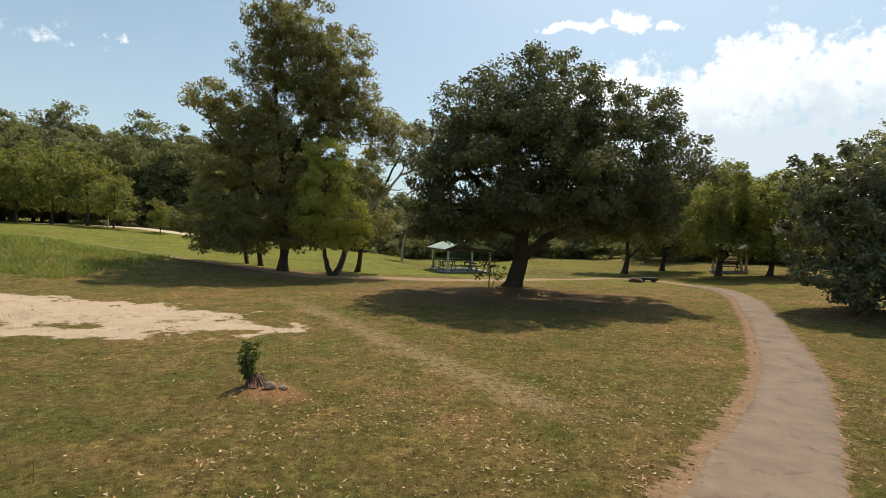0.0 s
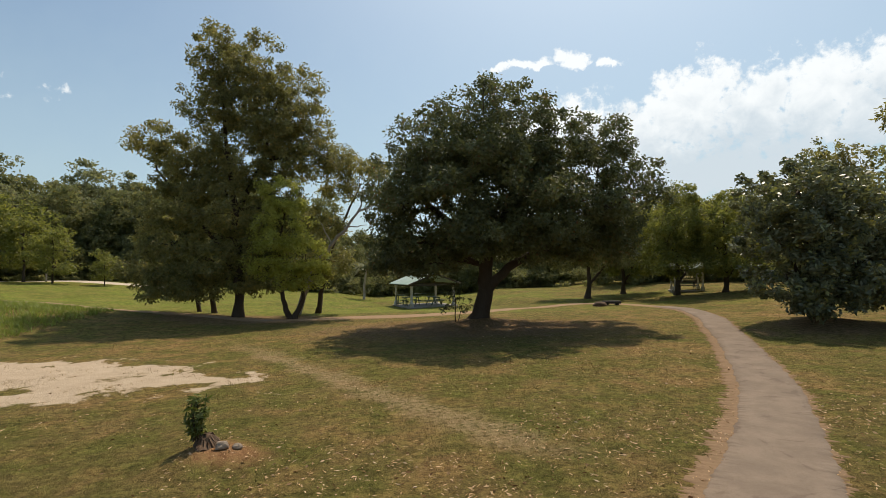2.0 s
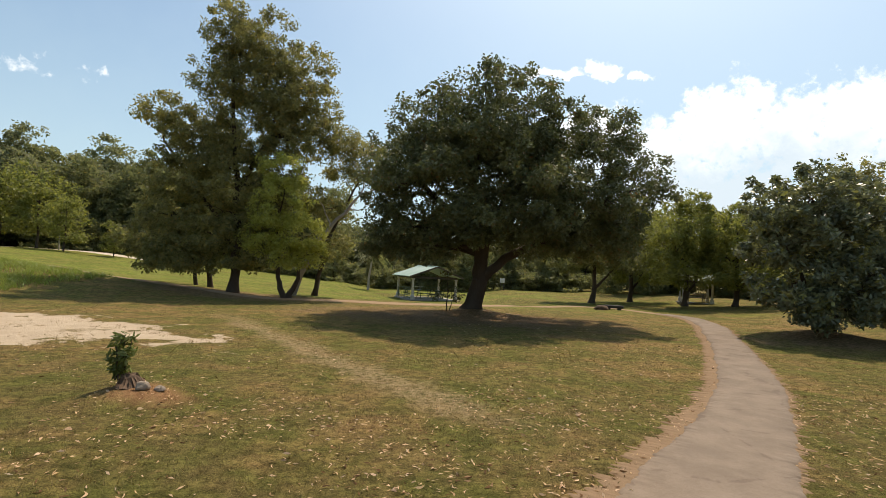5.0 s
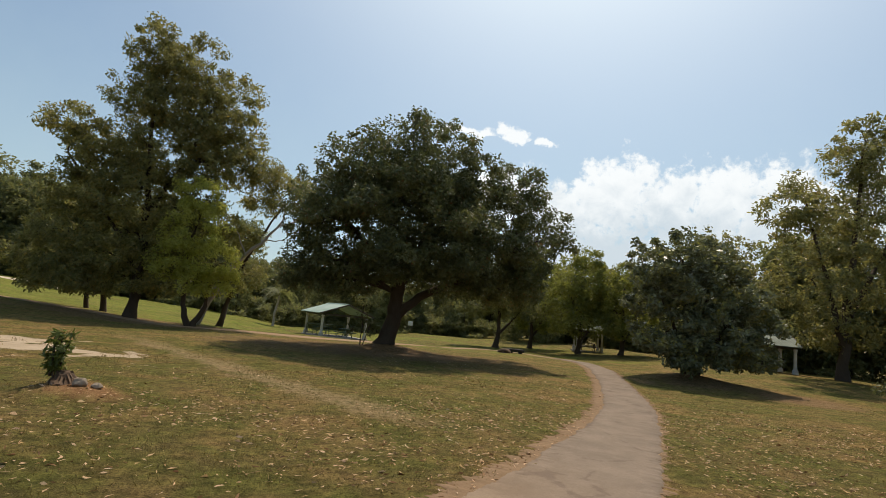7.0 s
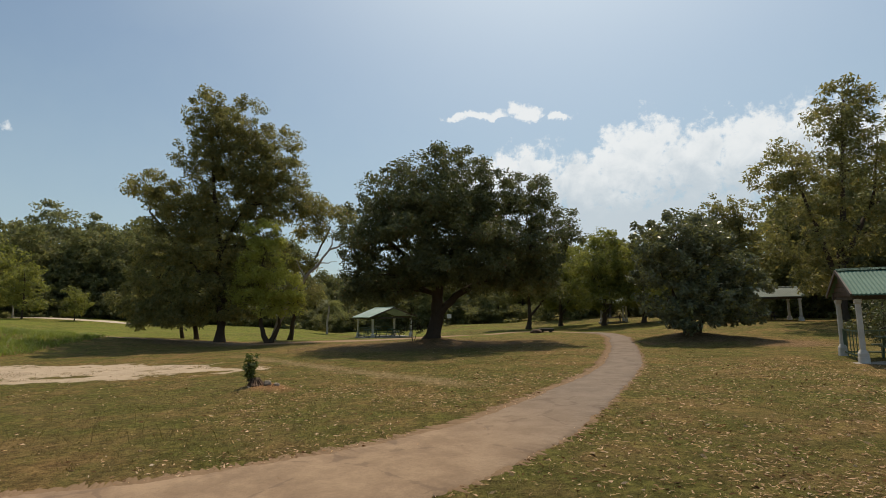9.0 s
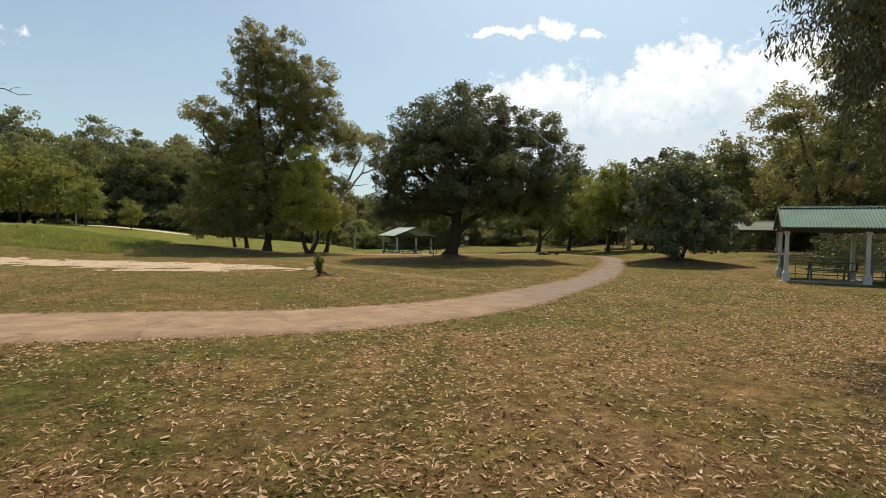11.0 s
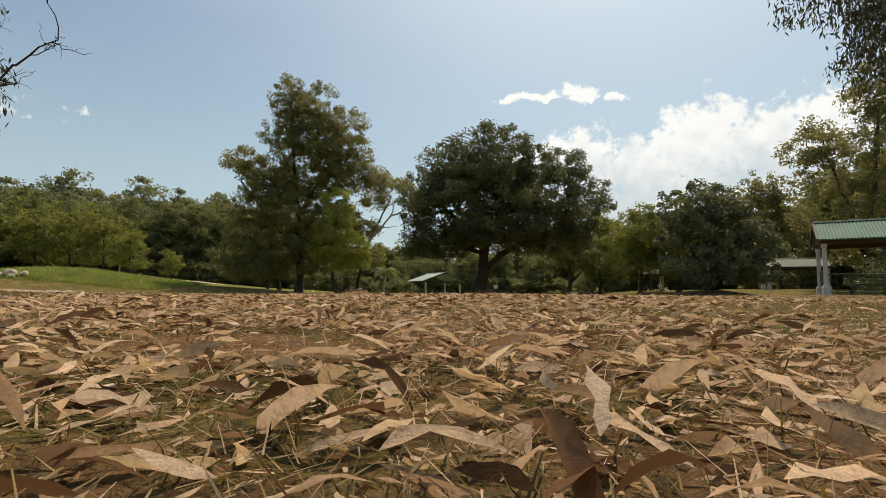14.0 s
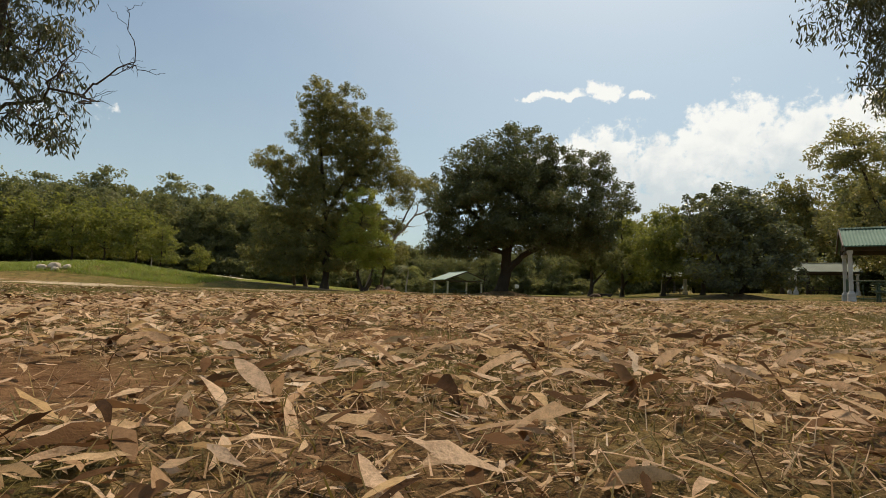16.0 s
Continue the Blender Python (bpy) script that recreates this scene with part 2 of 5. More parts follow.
    hump = n.math("ADD", n.math("MULTIPLY", fine, 0.6), n.math("ADD", n.math("MULTIPLY", straw, 0.5), n.math("MULTIPLY", dust, 0.25)))
    finish(n, col, 0.95, hump, 1.0, 0.05, spec=0.08)
    return m


SAND = [(-13.5, 17.9, 9.5, 2.9, -12), (-6.4, 16.2, 3.0, 0.75, -8), (-10.3, 14.6, 3.2, 0.9, 4), (-22.0, 19.6, 5.0, 1.5, -12)]


def path_material():
    m, n = material("worn_asphalt_path")
    v = object_coords(n)
    grain = n.noise(v, 60.0, 5.0, 0.7)
    worn = n.noise(v, 1.4, 7.0, 0.65, 0.3)
    x = n.add("ShaderNodeSeparateXYZ", {0: v}).outputs[0]
    wornf = n.ramp(worn, 0.35, 0.68)
    dusty = n.mix(wornf, rgb(0.235, 0.160, 0.098), rgb(0.350, 0.245, 0.150))          # soil washed over the western end
    bare = n.mix(wornf, rgb(0.185, 0.143, 0.105), rgb(0.242, 0.188, 0.138))
    col = n.mix(n.ramp(n.math("ADD", x, n.math("MULTIPLY", worn, 3.0)), 1.5, 6.5), dusty, bare)
    col = n.mix(n.ramp(n.math("ADD", n.math("MULTIPLY", grain, 0.6), n.math("MULTIPLY", n.noise(v, 18.0, 5.0, 0.7), 0.4)), 0.44, 0.68, 0.0, 0.45), col, rgb(0.13, 0.092, 0.06))
    crack = n.add("ShaderNodeTexVoronoi", {"Vector": v, "Scale": 0.55}, feature="DISTANCE_TO_EDGE").outputs[0]
    crack = n.ramp(n.math("ADD", crack, n.math("MULTIPLY", n.math("SUBTRACT", worn, 0.5), 0.25)), 0.012, 0.0)
    col = n.mix(n.math("MULTIPLY", crack, 0.3), col, rgb(0.09, 0.06, 0.045))
    finish(n, col, 0.9, grain, 0.5, 0.01, spec=0.2)
    return m


def soil_material(name, a, b, scale=3.0):
    m, n = material(name)
    v = object_coords(n)
    f = n.noise(v, scale * 9, 7.0, 0.7)
    col = n.mix(n.math("ADD", n.math("MULTIPLY", n.noise(v, scale, 5.0), 0.5), n.math("MULTIPLY", f, 0.5)), a, b)
    finish(n, col, 0.95, f, 0.6, 0.02, spec=0.1)
    return m


def foliage_material(name, dark, light, tip, gloss=0.45, through_amount=0.35, tip_share=0.12):
    m, n = material(name)
    rnd = n.add("ShaderNodeNewGeometry").outputs["Random Per Island"]
    v = object_coords(n)
    clump = n.noise(v, 0.55, 3.0, 0.6)
    f = n.math("ADD", n.math("MULTIPLY", rnd, 0.55), n.math("MULTIPLY", n.ramp(clump, 0.3, 0.7), 0.45))
    col = n.mix(f, dark, light)
    col = n.mix(n.math("MULTIPLY", n.ramp(rnd, 1.0 - tip_share, 1.0, smooth=False), n.ramp(clump, 0.4, 0.6)), col, tip)
    b = n.add("ShaderNodeBsdfPrincipled", {"Base Color": col, "Roughness": gloss, "Specular IOR Level": 0.4})
    warm = n.add("ShaderNodeVectorMath", {0: col, 1: (1.02, 1.03, 0.72)}, operation="MULTIPLY").outputs[0]
    tr = n.add("ShaderNodeBsdfTranslucent", {"Color": warm})
    mx = n.add("ShaderNodeMixShader", {0: through_amount, 1: b.outputs[0], 2: tr.outputs[0]})
    n.add("ShaderNodeOutputMaterial", {"Surface": mx.outputs[0]})
    return m


def bark_material(name, a, b):
    m, n = material(name)
    v = object_coords(n)
    st = n.add("ShaderNodeMapping", {0: v, 3: (7.0, 7.0, 1.2)}).outputs[0]
    f = n.noise(st, 2.2, 8.0, 0.7)
    col = n.mix(n.math("ADD", n.math("MULTIPLY", f, 0.7), n.math("MULTIPLY", n.noise(v, 1.1, 4.0), 0.3)), a, b)
    finish(n, col, 0.9, f, 0.9, 0.04, spec=0.2)
    return m


def plain_material(name, a, b, scale=6.0, rough=0.7, bump=0.2, metallic=0.0):
    m, n = material(name)
    v = object_coords(n)
    f = n.noise(v, scale, 7.0, 0.65)
    d = n.noise(v, scale * 0.23, 5.0, 0.6)
    col = n.mix(n.math("ADD", n.math("MULTIPLY", n.ramp(d, 0.3, 0.7), 0.65), n.math("MULTIPLY", f, 0.35)), a, b)
    finish(n, col, rough, f, bump, 0.01, metallic)
    return m


def dry_leaf_material():
    m, n = material("dry_acacia_leaf")
    rnd = n.math("FRACT", n.math("ADD", n.add("ShaderNodeNewGeometry").outputs["Random Per Island"], n.add("ShaderNodeObjectInfo").outputs["Random"]))
    v = object_coords(n)
    streak = n.noise(v, 420.0, 4.0, 0.75)
    spots = n.noise(v, 70.0, 6.0, 0.7)
    veins = n.math("ADD", n.ramp(streak, 0.38, 0.66, 0.0, 0.6), n.ramp(spots, 0.42, 0.66, 0.0, 0.9))
    cr = n.add("ShaderNodeValToRGB", {0: rnd})
    e = cr.color_ramp.elements
    e[0].position, e[0].color = 0.0, rgb(0.060, 0.032, 0.016)
    e[1].position, e[1].color = 1.0, rgb(0.95, 0.78, 0.58)
    for pos, c in ((0.22, rgb(0.21, 0.112, 0.052)), (0.36, rgb(0.62, 0.405, 0.230)), (0.58, rgb(0.94, 0.690, 0.460)), (0.93, rgb(0.62, 0.42, 0.19))):
        k = e.new(pos)
        k.color = c
    col = n.mix(n.math("MULTIPLY", veins, 0.36, clamp=True), cr.outputs[0], rgb(0.17, 0.088, 0.038))
    b = n.add("ShaderNodeBsdfPrincipled", {"Base Color": col, "Roughness": 0.8, "Specular IOR Level": 0.08,
                                            "Normal": n.add("ShaderNodeBump", {"Strength": 0.9, "Distance": 0.006, "Height": n.math("ADD", spots, n.math("MULTIPLY", streak, 0.3))}).outputs[0]})
    tr = n.add("ShaderNodeBsdfTranslucent", {"Color": col})
    mx = n.add("ShaderNodeMixShader", {0: 0.30, 1: b.outputs[0], 2: tr.outputs[0]})
    n.add("ShaderNodeOutputMaterial", {"Surface": mx.outputs[0]})
    return m


M_GROUND = ground_material()
M_PATH = path_material()
M_VERGE = soil_material("pink_soil_verge", rgb(0.12, 0.084, 0.044), rgb(0.33, 0.215, 0.13))
M_TRACK = soil_material("trodden_dirt", rgb(0.20, 0.13, 0.075), rgb(0.38, 0.265, 0.165))
M_ROAD = soil_material("pale_gravel_road", rgb(0.40, 0.33, 0.25), rgb(0.62, 0.53, 0.42), 1.2)
M_BARK = bark_material("dark_bark", rgb(0.035, 0.026, 0.018), rgb(0.12, 0.09, 0.065))
M_BARK_PALE = bark_material("grey_bark", rgb(0.26, 0.22, 0.18), rgb(0.55, 0.49, 0.42))
M_LEAF_RAIN = foliage_material("old_tree_leaf", rgb(0.070, 0.086, 0.044), rgb(0.195, 0.205, 0.085), rgb(0.22, 0.10, 0.045), 0.55, 0.34, 0.07)
M_LEAF_ACACIA = foliage_material("acacia_leaf", rgb(0.135, 0.145, 0.066), rgb(0.378, 0.338, 0.130), rgb(0.42, 0.29, 0.09), 0.5, 0.55)
M_LEAF_BRIGHT = foliage_material("young_leaf", rgb(0.130, 0.150, 0.042), rgb(0.330, 0.330, 0.090), rgb(0.36, 0.33, 0.06), 0.55, 0.55)
# Yellow-green leaf, lightened in colour for sunlight that doesn't reach the twin-trunk tree.
M_LEAF_YOUNG_LIT = foliage_material("yellow_green_leaf_sunlit", rgb(0.30, 0.31, 0.075), rgb(0.56, 0.56, 0.15), rgb(0.54, 0.48, 0.12), 0.55, 0.60)
M_LEAF_BUSH = foliage_material("glossy_leaf", rgb(0.090, 0.106, 0.072), rgb(0.260, 0.270, 0.140), rgb(0.36, 0.34, 0.085), 0.34, 0.30, 0.30)
M_LEAF_WOOD = foliage_material("woodland_leaf", rgb(0.120, 0.138, 0.070), rgb(0.290, 0.290, 0.130), rgb(0.29, 0.23, 0.08), 0.65, 0.55)
# Paler, greyer woodland leaf: distance haze is mixed into the colour.
M_LEAF_FAR_HAZED = foliage_material("far_leaf_hazed", rgb(0.160, 0.178, 0.108), rgb(0.330, 0.330, 0.175), rgb(0.29, 0.24, 0.09), 0.7, 0.55)
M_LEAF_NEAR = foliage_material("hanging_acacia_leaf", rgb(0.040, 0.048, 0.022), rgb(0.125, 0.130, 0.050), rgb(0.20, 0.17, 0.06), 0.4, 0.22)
M_SHOOT = foliage_material("shoot_leaf", rgb(0.05, 0.07, 0.02), rgb(0.22, 0.26, 0.06), rgb(0.30, 0.32, 0.08), 0.5, 0.35)
M_TUFT = foliage_material("tuft_grass", rgb(0.10, 0.115, 0.030), rgb(0.25, 0.25, 0.075), rgb(0.36, 0.29, 0.12), 0.6, 0.35, 0.3)
M_DRYLEAF = dry_leaf_material()
M_GRASS = foliage_material("short_grass", rgb(0.095, 0.078, 0.023), rgb(0.250, 0.190, 0.064), rgb(0.40, 0.29, 0.125), 0.7, 0.3, 0.45)
M_WEED = foliage_material("lush_weed", rgb(0.13, 0.17, 0.03), rgb(0.32, 0.38, 0.08), rgb(0.36, 0.36, 0.10), 0.5, 0.45)
M_STONE = plain_material("grey_stone", rgb(0.16, 0.12, 0.085), rgb(0.38, 0.31, 0.23), 9.0, 0.9, 0.6)
M_ROT = plain_material("rotten_brown_wood", rgb(0.045, 0.028, 0.017), rgb(0.16, 0.10, 0.058), 14.0, 0.95, 0.9)
M_POST = plain_material("weathered_white_paint", rgb(0.46, 0.43, 0.38), rgb(0.70, 0.67, 0.61), 7.0, 0.7)
M_SLAB = plain_material("concrete_slab", rgb(0.24, 0.21, 0.175), rgb(0.40, 0.36, 0.31), 5.0, 0.85, 0.4)
M_ROOF = plain_material("faded_green_sheet", rgb(0.045, 0.115, 0.078), rgb(0.115, 0.205, 0.150), 2.2, 0.8, 0.1)
# Green sheet lightened: the sky's glare on the slope is put into the colour.
M_ROOF_SKY_SHEEN = plain_material("green_sheet_sky_sheen", rgb(0.22, 0.33, 0.265), rgb(0.36, 0.46, 0.40), 2.0, 0.5, 0.1)
M_ROOF_PALE = plain_material("bleached_sheet", rgb(0.11, 0.14, 0.11), rgb(0.19, 0.22, 0.18), 2.0, 0.8, 0.1)
M_BOARD = plain_material("brown_board", rgb(0.055, 0.032, 0.02), rgb(0.13, 0.08, 0.05), 8.0, 0.75, 0.4)
M_BEAM = plain_material("dark_beam", rgb(0.05, 0.04, 0.03), rgb(0.11, 0.085, 0.065), 8.0, 0.75, 0.3)
M_RAIL = plain_material("green_rail_paint", rgb(0.06, 0.10, 0.06), rgb(0.14, 0.19, 0.11), 9.0, 0.55)
M_DARK = plain_material("charred_wood", rgb(0.015, 0.013, 0.011), rgb(0.05, 0.042, 0.035), 9.0, 0.8, 0.4)
M_WHITE = plain_material("white_panel", rgb(0.62, 0.62, 0.60), rgb(0.80, 0.80, 0.78), 5.0, 0.6)

# ---------------------------------------------------------------- mesh tools
def mesh_of(name, verts, faces, mat, smooth_shade=False):
    me = bpy.data.meshes.new(name)
    me.from_pydata([tuple(v) for v in verts], [], [tuple(f) for f in faces])
    me.materials.append(mat)
    if smooth_shade:
        me.polygons.foreach_set("use_smooth", [True] * len(me.polygons))
    me.update()
    return me


def quads_mesh(name, verts, mat, per=4):
    """A mesh from an (n * per, 3) array in which every per vertices are one face."""
    verts = np.asarray(verts, dtype=np.float32)
    count = len(verts) // per
    me = bpy.data.meshes.new(name)
    me.vertices.add(len(verts))
    me.vertices.foreach_set("co", verts.ravel())
    me.loops.add(len(verts))
    me.loops.foreach_set("vertex_index", np.arange(len(verts), dtype=np.int32))
    me.polygons.add(count)
    me.polygons.foreach_set("loop_start", np.arange(0, len(verts), per, dtype=np.int32))
    me.materials.append(mat)
    me.update(calc_edges=True)
    return me


def part(name, me, parent, label=""):
    if isinstance(me, tuple):
        bm, mat = me
        data = bpy.data.meshes.new(name)
        bm.to_mesh(data)
        bm.free()
        data.materials.append(mat)
        me = data
    ob = new(name, me)
    ob.parent = parent
    return tagged(ob, label) if label else ob


def thing(name, label, category, group="", at=(0, 0, 0), turn=0.0):
    ob = new(name)
    ob.empty_display_size = 0.3
    ob.matrix_basis = pose(*at, 0, 0, turn)
    return tagged(ob, label, category, group)


def box(bm, size, at=(0, 0, 0), bevel=0.01, rot=None):
    m = Matrix.Translation(at)
    if rot is not None:
        m = m @ rot
    r = bmesh.ops.create_cube(bm, size=1.0, matrix=m @ Matrix.Diagonal((*size, 1)))
    if bevel:
        edges = list({e for v in r["verts"] for e in v.link_edges})
        bmesh.ops.bevel(bm, geom=edges, offset=bevel, segments=1, affect="EDGES")
    return bm


def boxed(size, mat, at=(0, 0, 0), bevel=0.01, rot=None):
    return box(bmesh.new(), size, at, bevel, rot), mat


def tube(verts, faces, pts, radii, sides=7):
    """Adds a tapering tube along pts to the lists verts and faces."""
    base = len(verts)
    pts = [Vector(p) for p in pts]
    up = Vector((0.31, 0.17, 0.93))
    for i, p in enumerate(pts):
        d = (pts[min(i + 1, len(pts) - 1)] - pts[max(i - 1, 0)]).normalized()
        a = d.cross(up if abs(d.dot(up)) < 0.95 else Vector((1, 0, 0))).normalized()
        b = d.cross(a)
        for k in range(sides):
            t = 2 * math.pi * k / sides
            verts.append(p + (a * math.cos(t) + b * math.sin(t)) * radii[i])
    for i in range(len(pts) - 1):
        for k in range(sides):
            q = base + i * sides
            faces.append((q + k, q + (k + 1) % sides, q + sides + (k + 1) % sides, q + sides + k))
    faces.append(tuple(base + (len(pts) - 1) * sides + k for k in range(sides)))


def bent(a, b, steps, wobble, rng, sag=0.0):
    """Points of an uneven limb from a to b."""
    a, b = Vector(a), Vector(b)
    out = []
    for i in range(steps + 1):
        t = i / steps
        p = a.lerp(b, t) + Vector((0, 0, sag * math.sin(math.pi * t)))
        if 0 < i < steps:
            p += Vector(rng.normal(0, wobble, 3))
        out.append(p)
    return out


def leaf_cloud(centres, radii, per, size, rng, droop=0.25, narrow=0.42, flat=0.75):
    """Pointed leaves, four corners each, scattered in clumps."""
    centres = np.repeat(np.asarray(centres), per, axis=0)
    radii = np.repeat(np.asarray(radii), per)
    n = len(centres)
    d = rng.normal(0, 1, (n, 3))
    d /= np.linalg.norm(d, axis=1)[:, None]
    r = radii * rng.random(n) ** 0.45
    p = centres + d * r[:, None] * np.array([1, 1, flat])
    axis = rng.normal(0, 1, (n, 3)) * np.array([1, 1, 0.7]) + d * 0.8
    axis[:, 2] -= droop * 2
    axis /= np.linalg.norm(axis, axis=1)[:, None]
    side = np.cross(axis, rng.normal(0, 1, (n, 3)) + np.array([0, 0, 0.6]))
    side /= np.linalg.norm(side, axis=1)[:, None] + 1e-9
    L = size * rng.uniform(0.65, 1.35, n)[:, None]
    out = np.empty((n, 4, 3), dtype=np.float32)
    out[:, 0] = p - axis * L * 0.5
    out[:, 1] = p + side * L * narrow * 0.5 - axis * L * 0.05
    out[:, 2] = p + axis * L * 0.5
    out[:, 3] = p - side * L * narrow * 0.5 - axis * L * 0.05
    return out.reshape(-1, 3)


def clumps_in(blobs, density, size, rng, inner=0.25):
    """Clump centres on and in ellipsoids (x, y, z, rx, ry, rz): most near the skin, uneven, with gaps."""
    cs, rs = [], []
    for bx, by, bz, rx, ry, rz in blobs:
        area = 4 * math.pi * ((rx * ry) ** 1.6 / 3 + (rx * rz) ** 1.6 / 3 + (ry * rz) ** 1.6 / 3) ** (1 / 1.6)
        k = max(6, int(area * density))
        d = rng.normal(0, 1, (k, 3))
        d /= np.linalg.norm(d, axis=1)[:, None]
        low = d[:, 2] < -0.35
        d[low, 2] *= 0.6
        r = np.where(rng.random(k) < inner, rng.uniform(0.3, 0.8, k), rng.uniform(0.82, 1.06, k))
        cs.append(np.array([bx, by, bz]) + d * r[:, None] * np.array([rx, ry, rz]))
        rs.append(size * rng.uniform(0.55, 1.25, k))
    return np.concatenate(cs), np.concatenate(rs)


def make_tree(name, label, at, blobs, seed, trunks, bark, leaf, density=0.5, clump=0.75, per=70, leaf_size=0.2, droop=0.25,
              narrow=0.42, twigs=60, limb=0.16, inner=0.25, group="", category="tree"):
    """A tree whose crown fills the blobs, given relative to its foot. trunks: lists of (points, first radius, last radius)."""
    rng = np.random.default_rng(seed)
    root = thing(name, label, category, group, at)
    verts, faces = [], []
    tips = []
    for pts, r0, r1 in trunks:
        path = []
        for i in range(len(pts) - 1):
            seg = bent(pts[i], pts[i + 1], 4, 0.05 * (Vector(pts[i + 1]) - Vector(pts[i])).length * 0.35, rng)
            path += seg if i == 0 else seg[1:]
        radii = [r0 + (r1 - r0) * (i / (len(path) - 1)) ** 0.8 for i in range(len(path))]
        radii[0] *= 1.45
        tube(verts, faces, path, radii, 10)
        tips += [(q, radii[i]) for i, q in enumerate(path) if i > len(path) * 0.4]
    centres, radii = clumps_in(blobs, density, clump, rng, inner)
    heads = []
    for b in blobs:
        c = Vector(b[:3])
        s, r = min(tips, key=lambda q: (q[0] - c).length + max(0.0, q[0].z - c.z) * 1.5)
        p = bent(s, c, 6, 0.13, rng, 0.25)
        rr = min(limb, r * 0.8)
        tube(verts, faces, p, [rr * (1 - 0.75 * i / 6) for i in range(7)], 7)
        heads += [(q, rr * (1 - 0.75 * i / 6)) for i, q in enumerate(p) if i > 1]
    pick = rng.choice(len(centres), min(twigs, len(centres)), replace=False)
    for i in pick:
        c = Vector(centres[i])
        s, r = min(heads, key=lambda q: (q[0] - c).length)
        p = bent(s, c, 4, 0.07, rng, 0.1)
        tube(verts, faces, p, [max(0.012, r * 0.5 * (1 - 0.85 * j / 4)) for j in range(5)], 5)
    part("trunk", mesh_of("trunk", verts, faces, bark, True), root)
    part("crown", quads_mesh("crown", leaf_cloud(centres, radii, per, leaf_size, rng, droop, narrow), leaf), root)
    return root


# ---------------------------------------------------------------- ground
def axis_steps(near, step, far, grow):
    out = [0.0]
    s = step
    while out[-1] < far:
        if out[-1] > near:
            s *= grow
        out.append(out[-1] + s)
    return out


pos_x = axis_steps(36, 0.6, 1500, 1.12)
xs = np.array([-v for v in reversed(pos_x[1:])] + pos_x)
pos_y, neg_y = axis_steps(62, 0.6, 1500, 1.12), axis_steps(14, 0.6, 1500, 1.2)
ys = np.array([-v for v in reversed(neg_y[1:])] + pos_y)
gx, gy = np.meshgrid(xs, ys)
gzz = ground_z(gx, gy)
gv = np.stack([gx.ravel(), gy.ravel(), gzz.ravel()], 1)
nx_, ny_ = len(xs), len(ys)
idx = np.arange(nx_ * ny_).reshape(ny_, nx_)
gf = np.stack([idx[:-1, :-1].ravel(), idx[:-1, 1:].ravel(), idx[1:, 1:].ravel(), idx[1:, :-1].ravel()], 1)
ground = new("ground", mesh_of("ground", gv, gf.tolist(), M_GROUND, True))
tagged(ground, "mown grass field, dry brown and green with washed sand", "grass field", kind="structure")


def land(x, y):
    """Height of the ground mesh itself, between its vertices."""
    i = int(np.clip(np.searchsorted(xs, x) - 1, 0, nx_ - 2))
    j = int(np.clip(np.searchsorted(ys, y) - 1, 0, ny_ - 2))
    u, v = (x - xs[i]) / (xs[i + 1] - xs[i]), (y - ys[j]) / (ys[j + 1] - ys[j])
    g = gzz
    return float((g[j, i] * (1 - u) + g[j, i + 1] * u) * (1 - v) + (g[j + 1, i] * (1 - u) + g[j + 1, i + 1] * u) * v)


def spline(points, step):
    """Even points along a Catmull-Rom line through the given ones."""
    P = [np.array(p, dtype=float) for p in points]
    P = [2 * P[0] - P[1]] + P + [2 * P[-1] - P[-2]]
    out = []
    for i in range(1, len(P) - 2):
        k = max(2, int(np.linalg.norm(P[i + 1] - P[i]) / step))
        for j in range(k):
            t = j / k
            a, b, c, d = P[i - 1], P[i], P[i + 1], P[i + 2]
            out.append(0.5 * (2 * b + (c - a) * t + (2 * a - 5 * b + 4 * c - d) * t * t + (3 * b - a - 3 * c + d) * t ** 3))
    out.append(P[-2])
    return out


